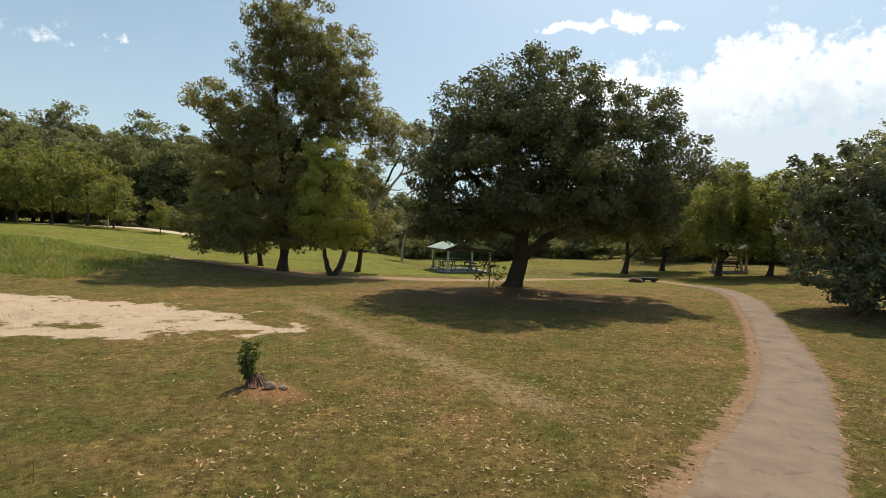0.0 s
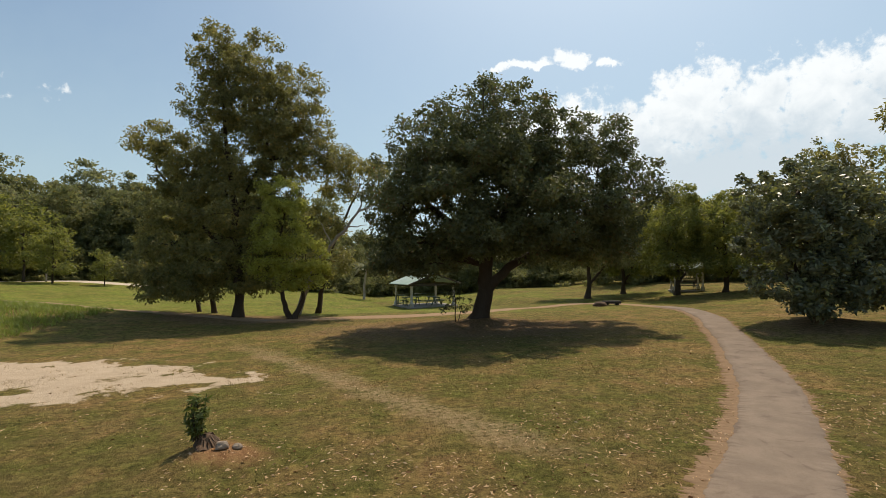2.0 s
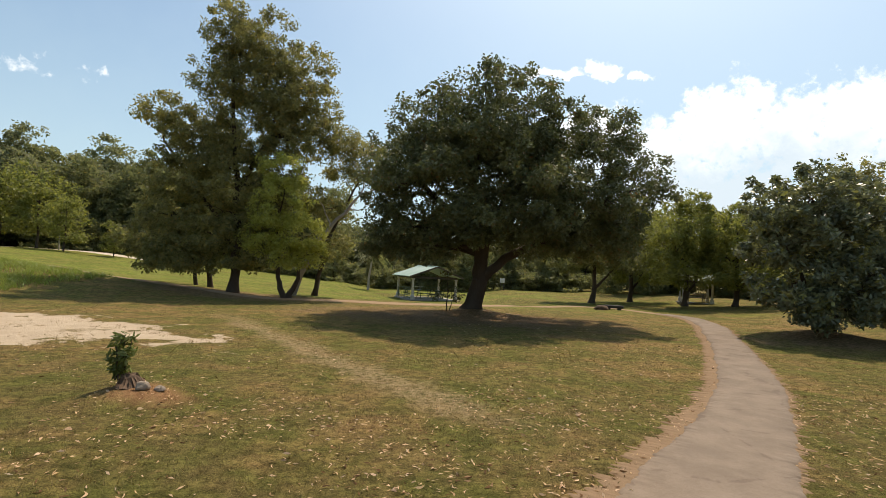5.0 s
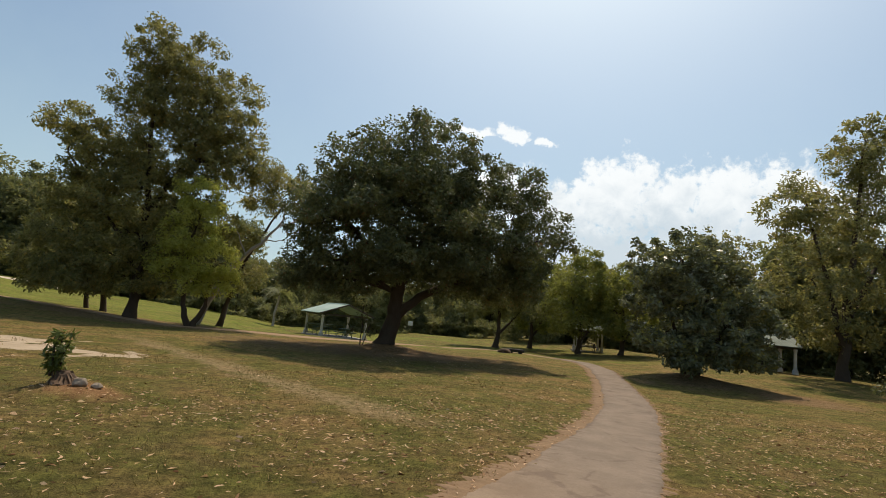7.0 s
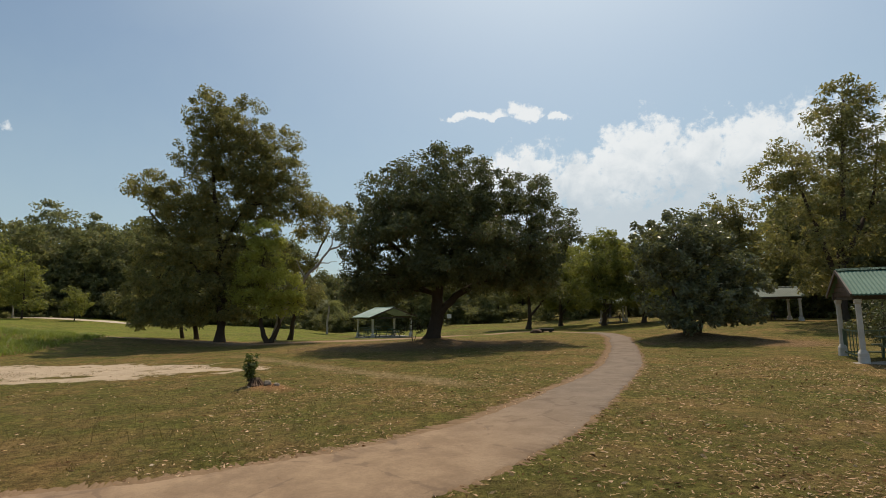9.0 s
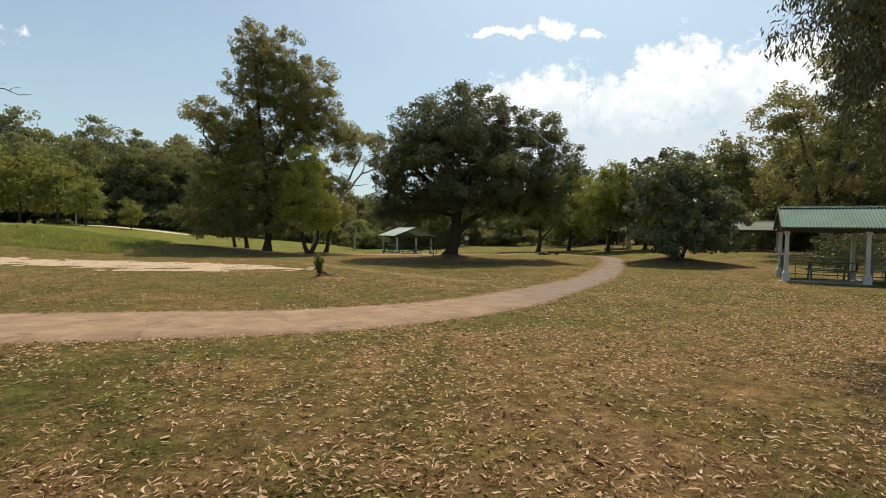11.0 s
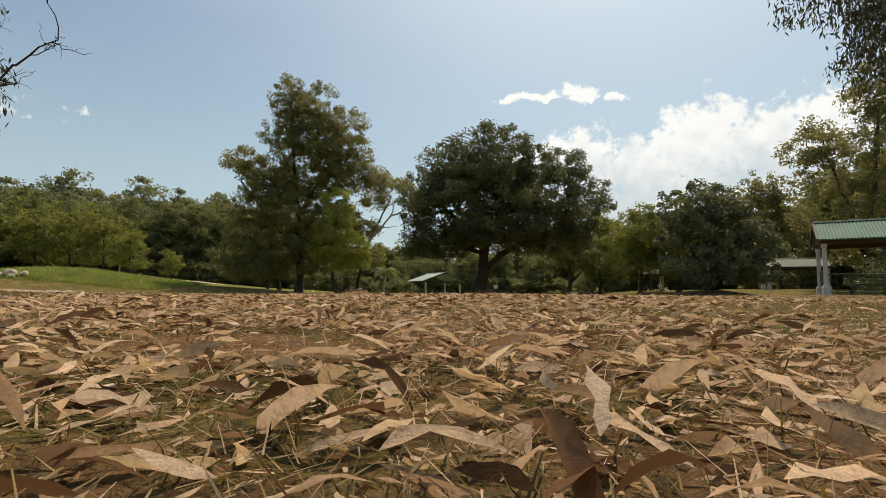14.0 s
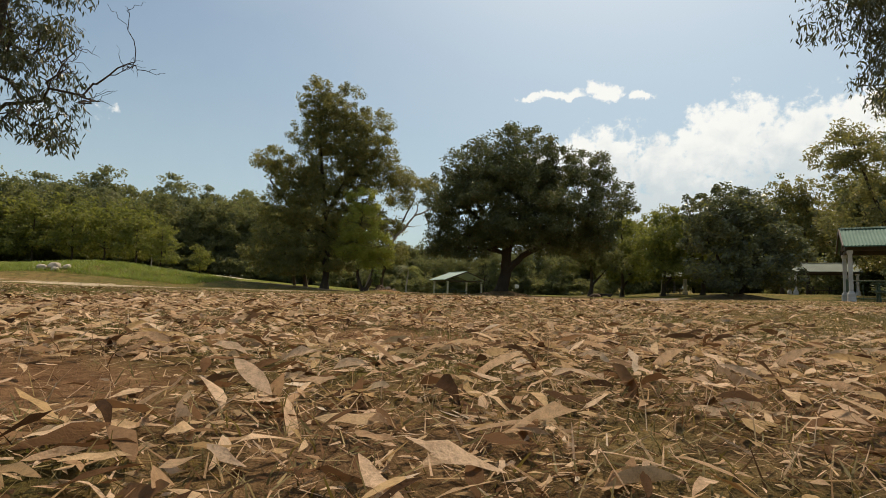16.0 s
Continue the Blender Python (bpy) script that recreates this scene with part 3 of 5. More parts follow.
def strip(name, line, widths, lift, mat, label, category, ragged=0.12, step=0.3, seed=0, teeth=0.0):
    """A ribbon with uneven edges that lies on the land. widths: (left, right) at every line point."""
    rng = np.random.default_rng(seed)
    pts = spline([(*p, *wd) for p, wd in zip(line, widths)], step)
    verts, faces = [], []
    cols = 7
    for i, p in enumerate(pts):
        q0, q1 = pts[max(i - 1, 0)], pts[min(i + 1, len(pts) - 1)]
        d = (q1 - q0)[:2]
        d = d / np.linalg.norm(d)
        nrm = np.array([-d[1], d[0]])
        jl = ragged * (1.3 * noise.noise((p[0] * 0.9, p[1] * 0.9, seed)) + 0.3 * noise.noise((p[0] * 3.7, p[1] * 3.7, seed + 5)) + 0.10 * rng.normal())
        jr = ragged * (1.3 * noise.noise((p[0] * 0.9, p[1] * 0.9, seed + 9)) + 0.3 * noise.noise((p[0] * 3.7, p[1] * 3.7, seed + 14)) + 0.10 * rng.normal())
        jl, jr = jl + teeth * rng.normal(), jr + teeth * rng.normal()
        wob = 0.5 * ragged * math.sin(i * 0.37) + 0.6 * ragged * math.sin(i * 0.113 + 2)
        for k in range(cols):
            s = (0.0, 0.02, 0.2, 0.5, 0.8, 0.98, 1.0)[k]
            off = (p[2] + jl + wob) * (1 - s) - (p[3] + jr - wob) * s
            c = p[:2] + nrm * off
            edge = min(s, 1 - s)
            verts.append((c[0], c[1], land(c[0], c[1]) + (lift if edge > 0.01 else -0.012)))
        if i:
            b = (i - 1) * cols
            for k in range(cols - 1):
                faces.append((b + k, b + cols + k, b + cols + k + 1, b + k + 1))
    ob = new(name, mesh_of(name, verts, faces, mat, True))
    return tagged(ob, label, category, kind="structure")


LINE = [(-40, 2.6), (-26, 1.0), (-14, 0.3), (-8.6, 0.35), (-5.7, 0.75), (-3.3, 1.1), (-1.25, 1.85), (0.4, 2.75), (2.2, 4.3), (4.05, 6.4), (5.35, 8.05), (6.95, 10.1), (9.2, 13.4), (11.35, 17.2), (13.1, 20.4), (14.9, 24.1),
        (16.9, 27.9), (18.3, 32.4), (18.2, 36.0)]
HALF = [1.2, 1.25, 1.35, 1.45, 1.45, 1.38, 1.28, 1.15, 1.0, 0.86, 0.78, 0.70, 0.66, 0.64, 0.62, 0.62, 0.64, 0.62, 0.55]
strip("path_verge", LINE, [(h + 0.30, h + 0.06) for h in HALF], 0.010, M_VERGE, "reddish bare soil along both edges of the path", "soil verge", 0.05, 0.045, 3, 0.075)
strip("path", LINE, [(h, h) for h in HALF], 0.030, M_PATH, "worn grey-brown asphalt footpath with crumbling edges", "footpath", 0.03, 0.05, 4, 0.016)
TRACK = [(18.2, 35.6), (16.6, 38.4), (13.0, 39.4), (8.5, 37.4), (3.5, 34.4), (-2.5, 33.2), (-7.5, 32.6), (-13.5, 34.2), (-19.0, 36.0), (-26.0, 38.0), (-40.0, 41.0)]
strip("dirt_track", TRACK, [(w_, w_) for w_ in (0.7, 0.8, 0.7, 0.75, 0.9, 0.85, 0.7, 0.5, 0.4, 0.4, 0.4)], 0.014, M_TRACK, "narrow trodden dirt track behind the old tree", "dirt track", 0.14, 0.35, 5)
ROAD = [(-130.0, 78.0), (-80.0, 70.0), (-50.0, 66.0), (-36.0, 63.5), (-25.0, 60.5)]
strip("road", ROAD, [(2.0, 2.0)] * 4 + [(0.8, 0.8)], 0.02, M_ROAD, "pale gravel access road below the wood", "road", 0.15, 0.8, 6)

# ---------------------------------------------------------------- the large trees
def rel(base, blobs):
    return [(b[0] - base[0], b[1] - base[1], b[2] - base[2], *b[3:]) for b in blobs]


def foot(x, y, sink=0.05):
    return (x, y, land(x, y) - sink)


C = foot(4.1, 28.3)
make_tree("old_tree", "broad dark-green spreading tree with a leaning forked trunk", C,
          rel(C, [(4.4, 26.0, 9.3, 3.4, 4.0, 2.8), (1.7, 26.0, 8.9, 2.2, 3.0, 2.1), (7.0, 26.0, 8.9, 2.2, 2.8, 2.0), (4.3, 26.0, 9.0, 2.0, 2.4, 1.7), (2.6, 25.6, 7.6, 2.0, 2.2, 1.5), (6.2, 25.6, 7.8, 2.0, 2.2, 1.5), (-0.3, 26.8, 3.9, 1.3, 1.5, 1.1), (1.6, 22.4, 6.6, 1.2, 1.0, 0.7), (6.4, 21.8, 6.2, 1.4, 1.0, 0.7), (9.6, 23.6, 5.6, 1.2, 1.0, 0.7), (-0.6, 24.0, 6.0, 1.0, 0.9, 0.6), (3.8, 21.6, 8.0, 1.3, 0.9, 0.7), (12.6, 25.0, 6.4, 0.9, 0.9, 0.6), (1.6, 29.4, 3.7, 2.6, 1.8, 1.2), (7.6, 29.4, 3.9, 2.8, 1.8, 1.2), (4.8, 30.2, 4.9, 3.2, 2.0, 1.6), (10.9, 28.2, 3.7, 1.9, 1.7, 1.2), (-0.8, 27.6, 3.3, 1.2, 1.4, 0.9), (0.2, 26.0, 7.1, 2.1, 3.0, 1.6),
                  (4.0, 25.4, 7.0, 4.0, 4.2, 2.2), (10.2, 26.7, 9.3, 1.7, 2.2, 1.7), (11.6, 26.7, 7.6, 1.8, 2.2, 1.5), (8.6, 26.0, 6.8, 2.4, 3.0, 2.0),
                  (11.0, 26.5, 5.5, 1.6, 2.0, 1.3), (4.8, 24.6, 4.8, 3.4, 3.4, 1.3), (0.7, 26.2, 4.6, 1.8, 2.2, 1.6), (8.8, 25.8, 4.7, 2.2, 2.2, 1.0), (1.2, 26.8, 3.2, 1.6, 1.6, 0.9), (3.2, 25.6, 4.2, 2.2, 2.4, 1.1), (6.6, 26.4, 5.6, 2.2, 2.6, 1.4), (-0.6, 26.6, 5.4, 1.2, 1.6, 1.1), (10.6, 26.4, 4.1, 1.6, 1.8, 1.1), (7.2, 25.8, 3.8, 1.8, 1.8, 0.8)]), 11,
          [([(0, 0, -0.2), (0.35, -0.3, 1.6), (0.25, -0.6, 3.2), (-0.6, -1.6, 5.2), (-0.4, -2.2, 8.0)], 0.52, 0.16),
           ([(0.25, -0.3, 1.4), (1.5, -0.6, 2.7), (3.2, -0.9, 3.6), (4.8, -1.1, 4.1), (6.4, -1.4, 5.8)], 0.29, 0.10),
           ([(0.3, -0.5, 2.8), (1.0, -1.5, 5.0), (1.8, -2.4, 8.2)], 0.27, 0.09), ([(-0.1, -1.0, 4.0), (-2.4, -2.0, 5.6), (-3.6, -2.4, 6.6)], 0.2, 0.07)],
          M_BARK, M_LEAF_RAIN, 1.6, 0.5, 70, 0.175, 0.3, 0.5, 170, 0.14, 0.32)

S = foot(2.75, 28.0)
make_tree("sapling", "thin leafy sapling beside the trunk of the old tree", S,
          [(-0.1, 0, 1.5, 0.6, 0.5, 0.55), (0.35, -0.1, 0.9, 0.55, 0.5, 0.5), (-0.4, 0.1, 0.8, 0.45, 0.4, 0.45), (0.1, 0, 2.1, 0.4, 0.4, 0.35)], 17,
          [([(0, 0, -0.1), (0.05, 0, 0.9), (0.0, 0, 2.2)], 0.04, 0.012), ([(0.1, 0, -0.1), (0.3, 0, 0.6), (0.5, -0.1, 1.3)], 0.03, 0.01)],
          M_BARK, M_LEAF_RAIN, 3.0, 0.2, 16, 0.13, 0.3, 0.45, 14, 0.02, 0.3, category="sapling")

L = foot(-10.4, 34.3)
make_tree("tall_acacia", "tall airy olive-green acacia with a single straight trunk", L,
          rel(L, [(-11.75, 34.5, 16.7, 1.69, 1.87, 2.31), (-9.45, 34.5, 16, 2.03, 2.09, 2.42), (-6.75, 34.5, 14.5, 1.81, 1.98, 1.76), (-11.95, 34.6, 13.3, 2.15, 2.2, 2.2),
                  (-8.75, 34.5, 12.8, 2.71, 2.42, 2.2), (-6.15, 34.5, 12.2, 1.69, 1.87, 1.65), (-15.55, 35, 11.4, 1.81, 1.87, 1.21), (-13.55, 35, 10.2, 2.49, 2.42, 1.76),
                  (-10.25, 34.6, 9.7, 3.16, 2.64, 2.2), (-6.55, 34.6, 9.9, 2.49, 2.31, 1.76), (-4.35, 34.8, 10.2, 1.58, 1.76, 1.1), (-14.35, 35, 7.2, 2.71, 2.42, 2.2),
                  (-10.75, 34.4, 6.7, 3.39, 2.86, 2.42), (-14.75, 35, 4.7, 2.26, 2.2, 1.98), (-11.75, 34, 3.7, 2.71, 2.2, 1.87), (-8.15, 34.5, 6.6, 2.26, 2.2, 2.2), (-13.35, 34.2, 2.6, 2.26, 1.98, 1.1), (-9.55, 34, 4.4, 2.26, 1.98, 1.54), (-16.15, 35.2, 3.2, 1.81, 1.76, 1.54), (-12.6, 34.3, 8.8, 2.4, 2.2, 2.0), (-8.0, 34.3, 11.3, 2.2, 2.2, 1.8), (-10.4, 34.4, 14.6, 2.2, 2.0, 1.8), (-12.9, 33.8, 1.9, 2.2, 1.7, 1.0), (-9.2, 33.8, 2.3, 1.7, 1.5, 1.1), (-15.4, 34.8, 1.9, 1.7, 1.5, 1.1), (-7.9, 34.2, 3.6, 1.5, 1.5, 1.3)]), 12,
          [([(0, 0, -0.2), (0.1, 0, 3.0), (-0.4, 0.2, 8.0), (-0.9, 0.3, 13.0), (-1.2, 0.3, 17.0)], 0.34, 0.04),
           ([(0, 0.1, 2.2), (-1.6, 0.5, 5.0), (-5.4, 1.0, 9.6)], 0.2, 0.07), ([(-0.3, 0.2, 6.5), (1.6, 0.2, 10.0), (2.4, 0.2, 13.5)], 0.18, 0.06),
           ([(-1.9, 1.4, -0.2), (-2.1, 1.2, 2.0), (-3.2, 1.0, 5.0)], 0.2, 0.08), ([(-3.0, 1.8, -0.2), (-3.2, 1.6, 1.8), (-4.6, 1.2, 4.5)], 0.16, 0.07)],
          M_BARK, M_LEAF_ACACIA, 1.7, 0.5, 60, 0.20, 0.35, 0.44, 90, 0.11, 0.30)

R2 = foot(-6.0, 37.6)
make_tree("acacia", "slender acacia with spreading boughs behind the tall one", R2,
          rel(R2, [(-2.5, 36.4, 9.9, 1.5, 1.6, 1.0), (-4.1, 36.6, 8.6, 1.4, 1.6, 1.0), (-5.2, 36.8, 6.0, 1.5, 1.5, 1.5), (-5.3, 36.9, 3.4, 1.7, 1.6, 1.5)]), 13,
          [([(0, 0, -0.2), (0.5, -0.2, 3.0), (1.6, -0.5, 5.8), (3.2, -1.0, 9.0)], 0.2, 0.05)], M_BARK, M_LEAF_ACACIA, 1.1, 0.66, 70, 0.25, 0.35, 0.38, 40)

T = foot(-6.95, 33.6)
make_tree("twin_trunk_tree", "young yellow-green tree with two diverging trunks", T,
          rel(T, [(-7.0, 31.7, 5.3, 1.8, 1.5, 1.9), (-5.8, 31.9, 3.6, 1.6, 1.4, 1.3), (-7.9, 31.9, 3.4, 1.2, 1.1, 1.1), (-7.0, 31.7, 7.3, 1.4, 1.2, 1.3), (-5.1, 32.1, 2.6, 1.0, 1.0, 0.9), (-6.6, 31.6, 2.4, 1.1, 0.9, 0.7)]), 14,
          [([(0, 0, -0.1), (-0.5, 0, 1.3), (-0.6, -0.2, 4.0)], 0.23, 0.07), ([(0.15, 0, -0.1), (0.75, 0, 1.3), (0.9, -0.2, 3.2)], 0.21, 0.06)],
          M_BARK, M_LEAF_YOUNG_LIT, 1.6, 0.52, 80, 0.18, 0.35, 0.44, 40, 0.08)

B = foot(18.8, 22.9, 0.15)
make_tree("glossy_tree", "low dense dark-green tree with large glossy leaves to the ground", B,
          rel(B, [(18.0, 23.3, 5.9, 2.2, 2.5, 1.9), (19.6, 23.3, 5.8, 1.9, 2.3, 1.8), (16.9, 22.8, 4.2, 1.4, 2.1, 1.8), (17.1, 22.4, 2.3, 1.5, 1.9, 1.5), (21.3, 23.0, 4.1, 1.9, 2.1, 1.5),
                  (22.0, 22.6, 2.8, 1.4, 1.8, 1.5), (19.4, 21.8, 2.3, 2.1, 1.9, 1.7), (19.3, 22.2, 4.3, 2.1, 2.1, 1.8), (21.0, 22.0, 1.7, 1.6, 1.6, 1.2), (17.9, 21.4, 1.3, 1.4, 1.3, 0.9)]), 15,
          [([(0, 0, -0.2), (0.1, 0.1, 2.4), (-0.3, 0.4, 5.6)], 0.26, 0.09), ([(0.2, 0, -0.2), (1.2, -0.2, 1.6), (2.4, -0.3, 3.4)], 0.18, 0.07),
           ([(-0.2, 0, -0.2), (-0.9, -0.3, 1.5), (-1.5, -0.4, 3.0)], 0.16, 0.06)],
          M_BARK, M_LEAF_BUSH, 1.6, 0.44, 58, 0.235, 0.1, 0.46, 60, 0.1, 0.22)

D1 = foot(16.4, 45.2)
make_tree("small_tree", "small round olive-green tree behind the dirt track", D1,
          rel(D1, [(16.2, 44.8, 4.8, 3.0, 2.8, 1.9), (14.2, 45.0, 3.7, 2.3, 2.2, 1.5), (18.4, 45.0, 3.6, 2.2, 2.2, 1.4), (16.2, 44.6, 6.0, 1.8, 1.8, 1.3)]), 16,
          [([(0, 0, -0.1), (0.2, 0, 1.6), (0.1, 0, 4.4)], 0.3, 0.1), ([(0.1, 0, 1.2), (1.2, 0, 2.4), (2.0, 0, 3.4)], 0.14, 0.06)],
          M_BARK, M_LEAF_WOOD, 0.9, 0.65, 70, 0.26, 0.35, 0.42, 40)

for k, (x, y, w_, h_) in enumerate([(23.6, 43.2, 3.3, 9.2), (27.2, 42.0, 3.2, 8.0), (21.6, 49.5, 3.2, 9.8)]):
    F_ = foot(x, y)
    make_tree("shade_tree", "bright green shade tree with low spreading boughs", F_,
              [(0, 0, h_ * 0.68, w_, w_ * 0.9, h_ * 0.30), (-w_ * 0.55, -0.3, h_ * 0.46, w_ * 0.55, w_ * 0.5, h_ * 0.22), (w_ * 0.55, 0.1, h_ * 0.48, w_ * 0.55, w_ * 0.5, h_ * 0.22),
               (0.2, -0.5, h_ * 0.9, w_ * 0.55, w_ * 0.5, h_ * 0.16), (0.3, -1.2, h_ * 0.27, w_ * 0.95, w_ * 0.6, h_ * 0.12)], 20 + k,
              [([(0, 0, -0.1), (0.1, 0, 1.5), (0.0, 0, h_ * 0.7)], 0.28, 0.08), ([(0, 0, 1.0), (0.9, 0, 2.2), (1.5, 0, h_ * 0.5)], 0.14, 0.05)],
              M_BARK, M_LEAF_BRIGHT, 0.8, 0.68, 65, 0.27, 0.3, 0.42, 30, group="shade trees by the far shelter")

# acacias close to the landing spot
A1 = foot(8.6, -2.2)
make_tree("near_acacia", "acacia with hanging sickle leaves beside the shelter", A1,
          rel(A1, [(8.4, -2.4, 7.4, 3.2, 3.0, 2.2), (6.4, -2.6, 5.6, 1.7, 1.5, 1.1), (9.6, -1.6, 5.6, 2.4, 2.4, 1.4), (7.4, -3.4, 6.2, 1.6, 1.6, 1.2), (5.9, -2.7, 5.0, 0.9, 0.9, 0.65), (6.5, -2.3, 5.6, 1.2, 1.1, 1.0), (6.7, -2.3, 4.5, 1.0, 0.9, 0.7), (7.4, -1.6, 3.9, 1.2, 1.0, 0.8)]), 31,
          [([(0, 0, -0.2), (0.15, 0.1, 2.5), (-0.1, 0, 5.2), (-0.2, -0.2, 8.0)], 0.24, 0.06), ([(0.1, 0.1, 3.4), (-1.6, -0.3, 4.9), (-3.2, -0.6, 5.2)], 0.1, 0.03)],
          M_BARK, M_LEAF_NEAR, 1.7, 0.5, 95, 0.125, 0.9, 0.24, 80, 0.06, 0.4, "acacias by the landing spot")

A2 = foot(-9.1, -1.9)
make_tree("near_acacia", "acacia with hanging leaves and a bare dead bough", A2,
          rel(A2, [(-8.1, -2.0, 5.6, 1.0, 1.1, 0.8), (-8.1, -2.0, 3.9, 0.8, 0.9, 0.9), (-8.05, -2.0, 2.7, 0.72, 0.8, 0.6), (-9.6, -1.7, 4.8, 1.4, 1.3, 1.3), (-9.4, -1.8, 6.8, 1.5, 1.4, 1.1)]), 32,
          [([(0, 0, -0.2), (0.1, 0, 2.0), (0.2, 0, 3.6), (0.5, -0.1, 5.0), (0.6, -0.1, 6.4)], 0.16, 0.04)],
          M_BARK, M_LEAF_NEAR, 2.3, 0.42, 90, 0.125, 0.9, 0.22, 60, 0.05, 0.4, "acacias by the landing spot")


def dead_bough(root, seed, start, tip, r0, levels, spread):
    """A bare, forking bough of ever thinner twigs."""
    rng = np.random.default_rng(seed)
    verts, faces = [], []

    def grow(a, b, r, level):
        p = bent(a, b, 5, (Vector(b) - Vector(a)).length * 0.05, rng, 0.02)
        tube(verts, faces, p, [r * (1 - 0.55 * i / 5) for i in range(6)], 6)
        if level == 0:
            return
        for k in range(4 if level > 1 else 3):
            i = int(rng.integers(2, 6))
            s = p[i]
            d = (Vector(b) - Vector(a)) * rng.uniform(0.3, 0.55)
            d = d + Vector(rng.normal(0, spread, 3)) * d.length
            grow(s, s + d, r * 0.5, level - 1)

    grow(start, tip, r0, levels)
    return part("dead_bough", mesh_of("dead_bough", verts, faces, M_BARK, True), root, "bare grey forked bough")


near_left = [o for o in scene.objects if o.name.startswith("near_acacia") and o.location.x < 0][0]
dead_bough(near_left, 5, (0.4, 0.0, 2.85), (2.0, -0.1, 3.35), 0.034, 3, 0.5)

GB = foot(-7.1, 35.9)
dead = thing("dead_tree", "leaning bare pale-grey tree among the acacias", "tree", at=GB)
v_, f_ = [], []
rng = np.random.default_rng(77)
lean_ = bent((0, 0, -0.2), (1.4, -1.0, 3.2), 4, 0.06, rng) + bent((1.4, -1.0, 3.2), (2.6, -1.6, 4.7), 3, 0.05, rng)[1:] + bent((2.6, -1.6, 4.7), (4.4, -2.0, 6.8), 4, 0.08, rng)[1:]
tube(v_, f_, lean_, [0.22 - 0.014 * i for i in range(len(lean_))], 8)
for a, b, r in (((4.4, -2.0, 6.8), (6.7, -2.0, 7.6), 0.085), ((4.3, -2.0, 6.7), (5.0, -2.2, 8.4), 0.07), ((5.4, -2.0, 7.15), (5.9, -2.0, 8.2), 0.045), ((3.4, -1.8, 5.7), (4.9, -1.8, 5.9), 0.05),
                ((4.7, -2.1, 7.6), (4.0, -2.0, 8.6), 0.04), ((2.6, -1.6, 4.7), (1.8, -1.4, 6.2), 0.06), ((6.0, -2.0, 7.35), (6.9, -1.8, 8.1), 0.035)):
    tube(v_, f_, bent(a, b, 4, 0.09, rng), [r * (1 - 0.17 * i) for i in range(5)], 6)
part("trunk", mesh_of("trunk", v_, f_, M_BARK_PALE, True), dead)

# ---------------------------------------------------------------- the woods round the field
def wood_tree(name, label, seed, height, width, leaf, per=40, leaf_size=0.40, low=0.14, crowns=11, category="tree", lift=0.92):
    rng = np.random.default_rng(seed)
    blobs = []
    for k in range(crowns):
        t = k / (crowns - 1)
        z = height * (low + (lift - low) * t)
        wd = width * (1.0 - 0.30 * t * t) * rng.uniform(0.75, 1.1)
        a = 2.4 * k + rng.uniform(-0.5, 0.5)
        off = width * 0.48 * (1 - 0.45 * t)
        blobs.append((math.cos(a) * off, math.sin(a) * off, z, wd * 0.66, wd * 0.66, height * rng.uniform(0.09, 0.14)))
    return make_tree(name, label, (0, 0, 0), blobs, seed, [([(0, 0, -0.4), (0.1, 0.1, height * 0.3), (0, 0, height * 0.85)], height * 0.014 + 0.05, 0.05)],
                     M_BARK, leaf, 0.42, 0.9, per, leaf_size, 0.3, 0.5, 10, 0.1, 0.2, group="woods round the field", category=category)


TALL = "tall woodland tree with a dense dull-green crown"
templates = [wood_tree("woodland_tree", TALL, 101, 12.5, 4.9, M_LEAF_WOOD),
             wood_tree("woodland_tree", TALL, 102, 14.0, 4.6, M_LEAF_FAR_HAZED, low=0.2),
             wood_tree("woodland_tree", TALL, 103, 11.5, 5.0, M_LEAF_WOOD, low=0.1),
             wood_tree("roadside_tree", "light green roadside tree with a low crown", 104, 9.0, 4.0, M_LEAF_BRIGHT, per=40, leaf_size=0.36, low=0.26, crowns=7),
             wood_tree("woodland_tree", "airy pale woodland tree with a thin crown", 105, 17.0, 3.4, M_LEAF_ACACIA, per=30, low=0.38),
             wood_tree("undergrowth_shrub", "dark dense shrub at the edge of the wood", 106, 4.2, 3.0, M_LEAF_WOOD, per=40, low=0.12, crowns=6, category="shrub", lift=0.8)]


def plant(k, x, y, s, turn, tall=1.0):
    m = pose(x, y, land(x, y) - 0.1, 0, 0, turn) @ Matrix.Diagonal((s, s, s * tall, 1))
    return copy_thing(templates[k], m)


rng = np.random.default_rng(9)
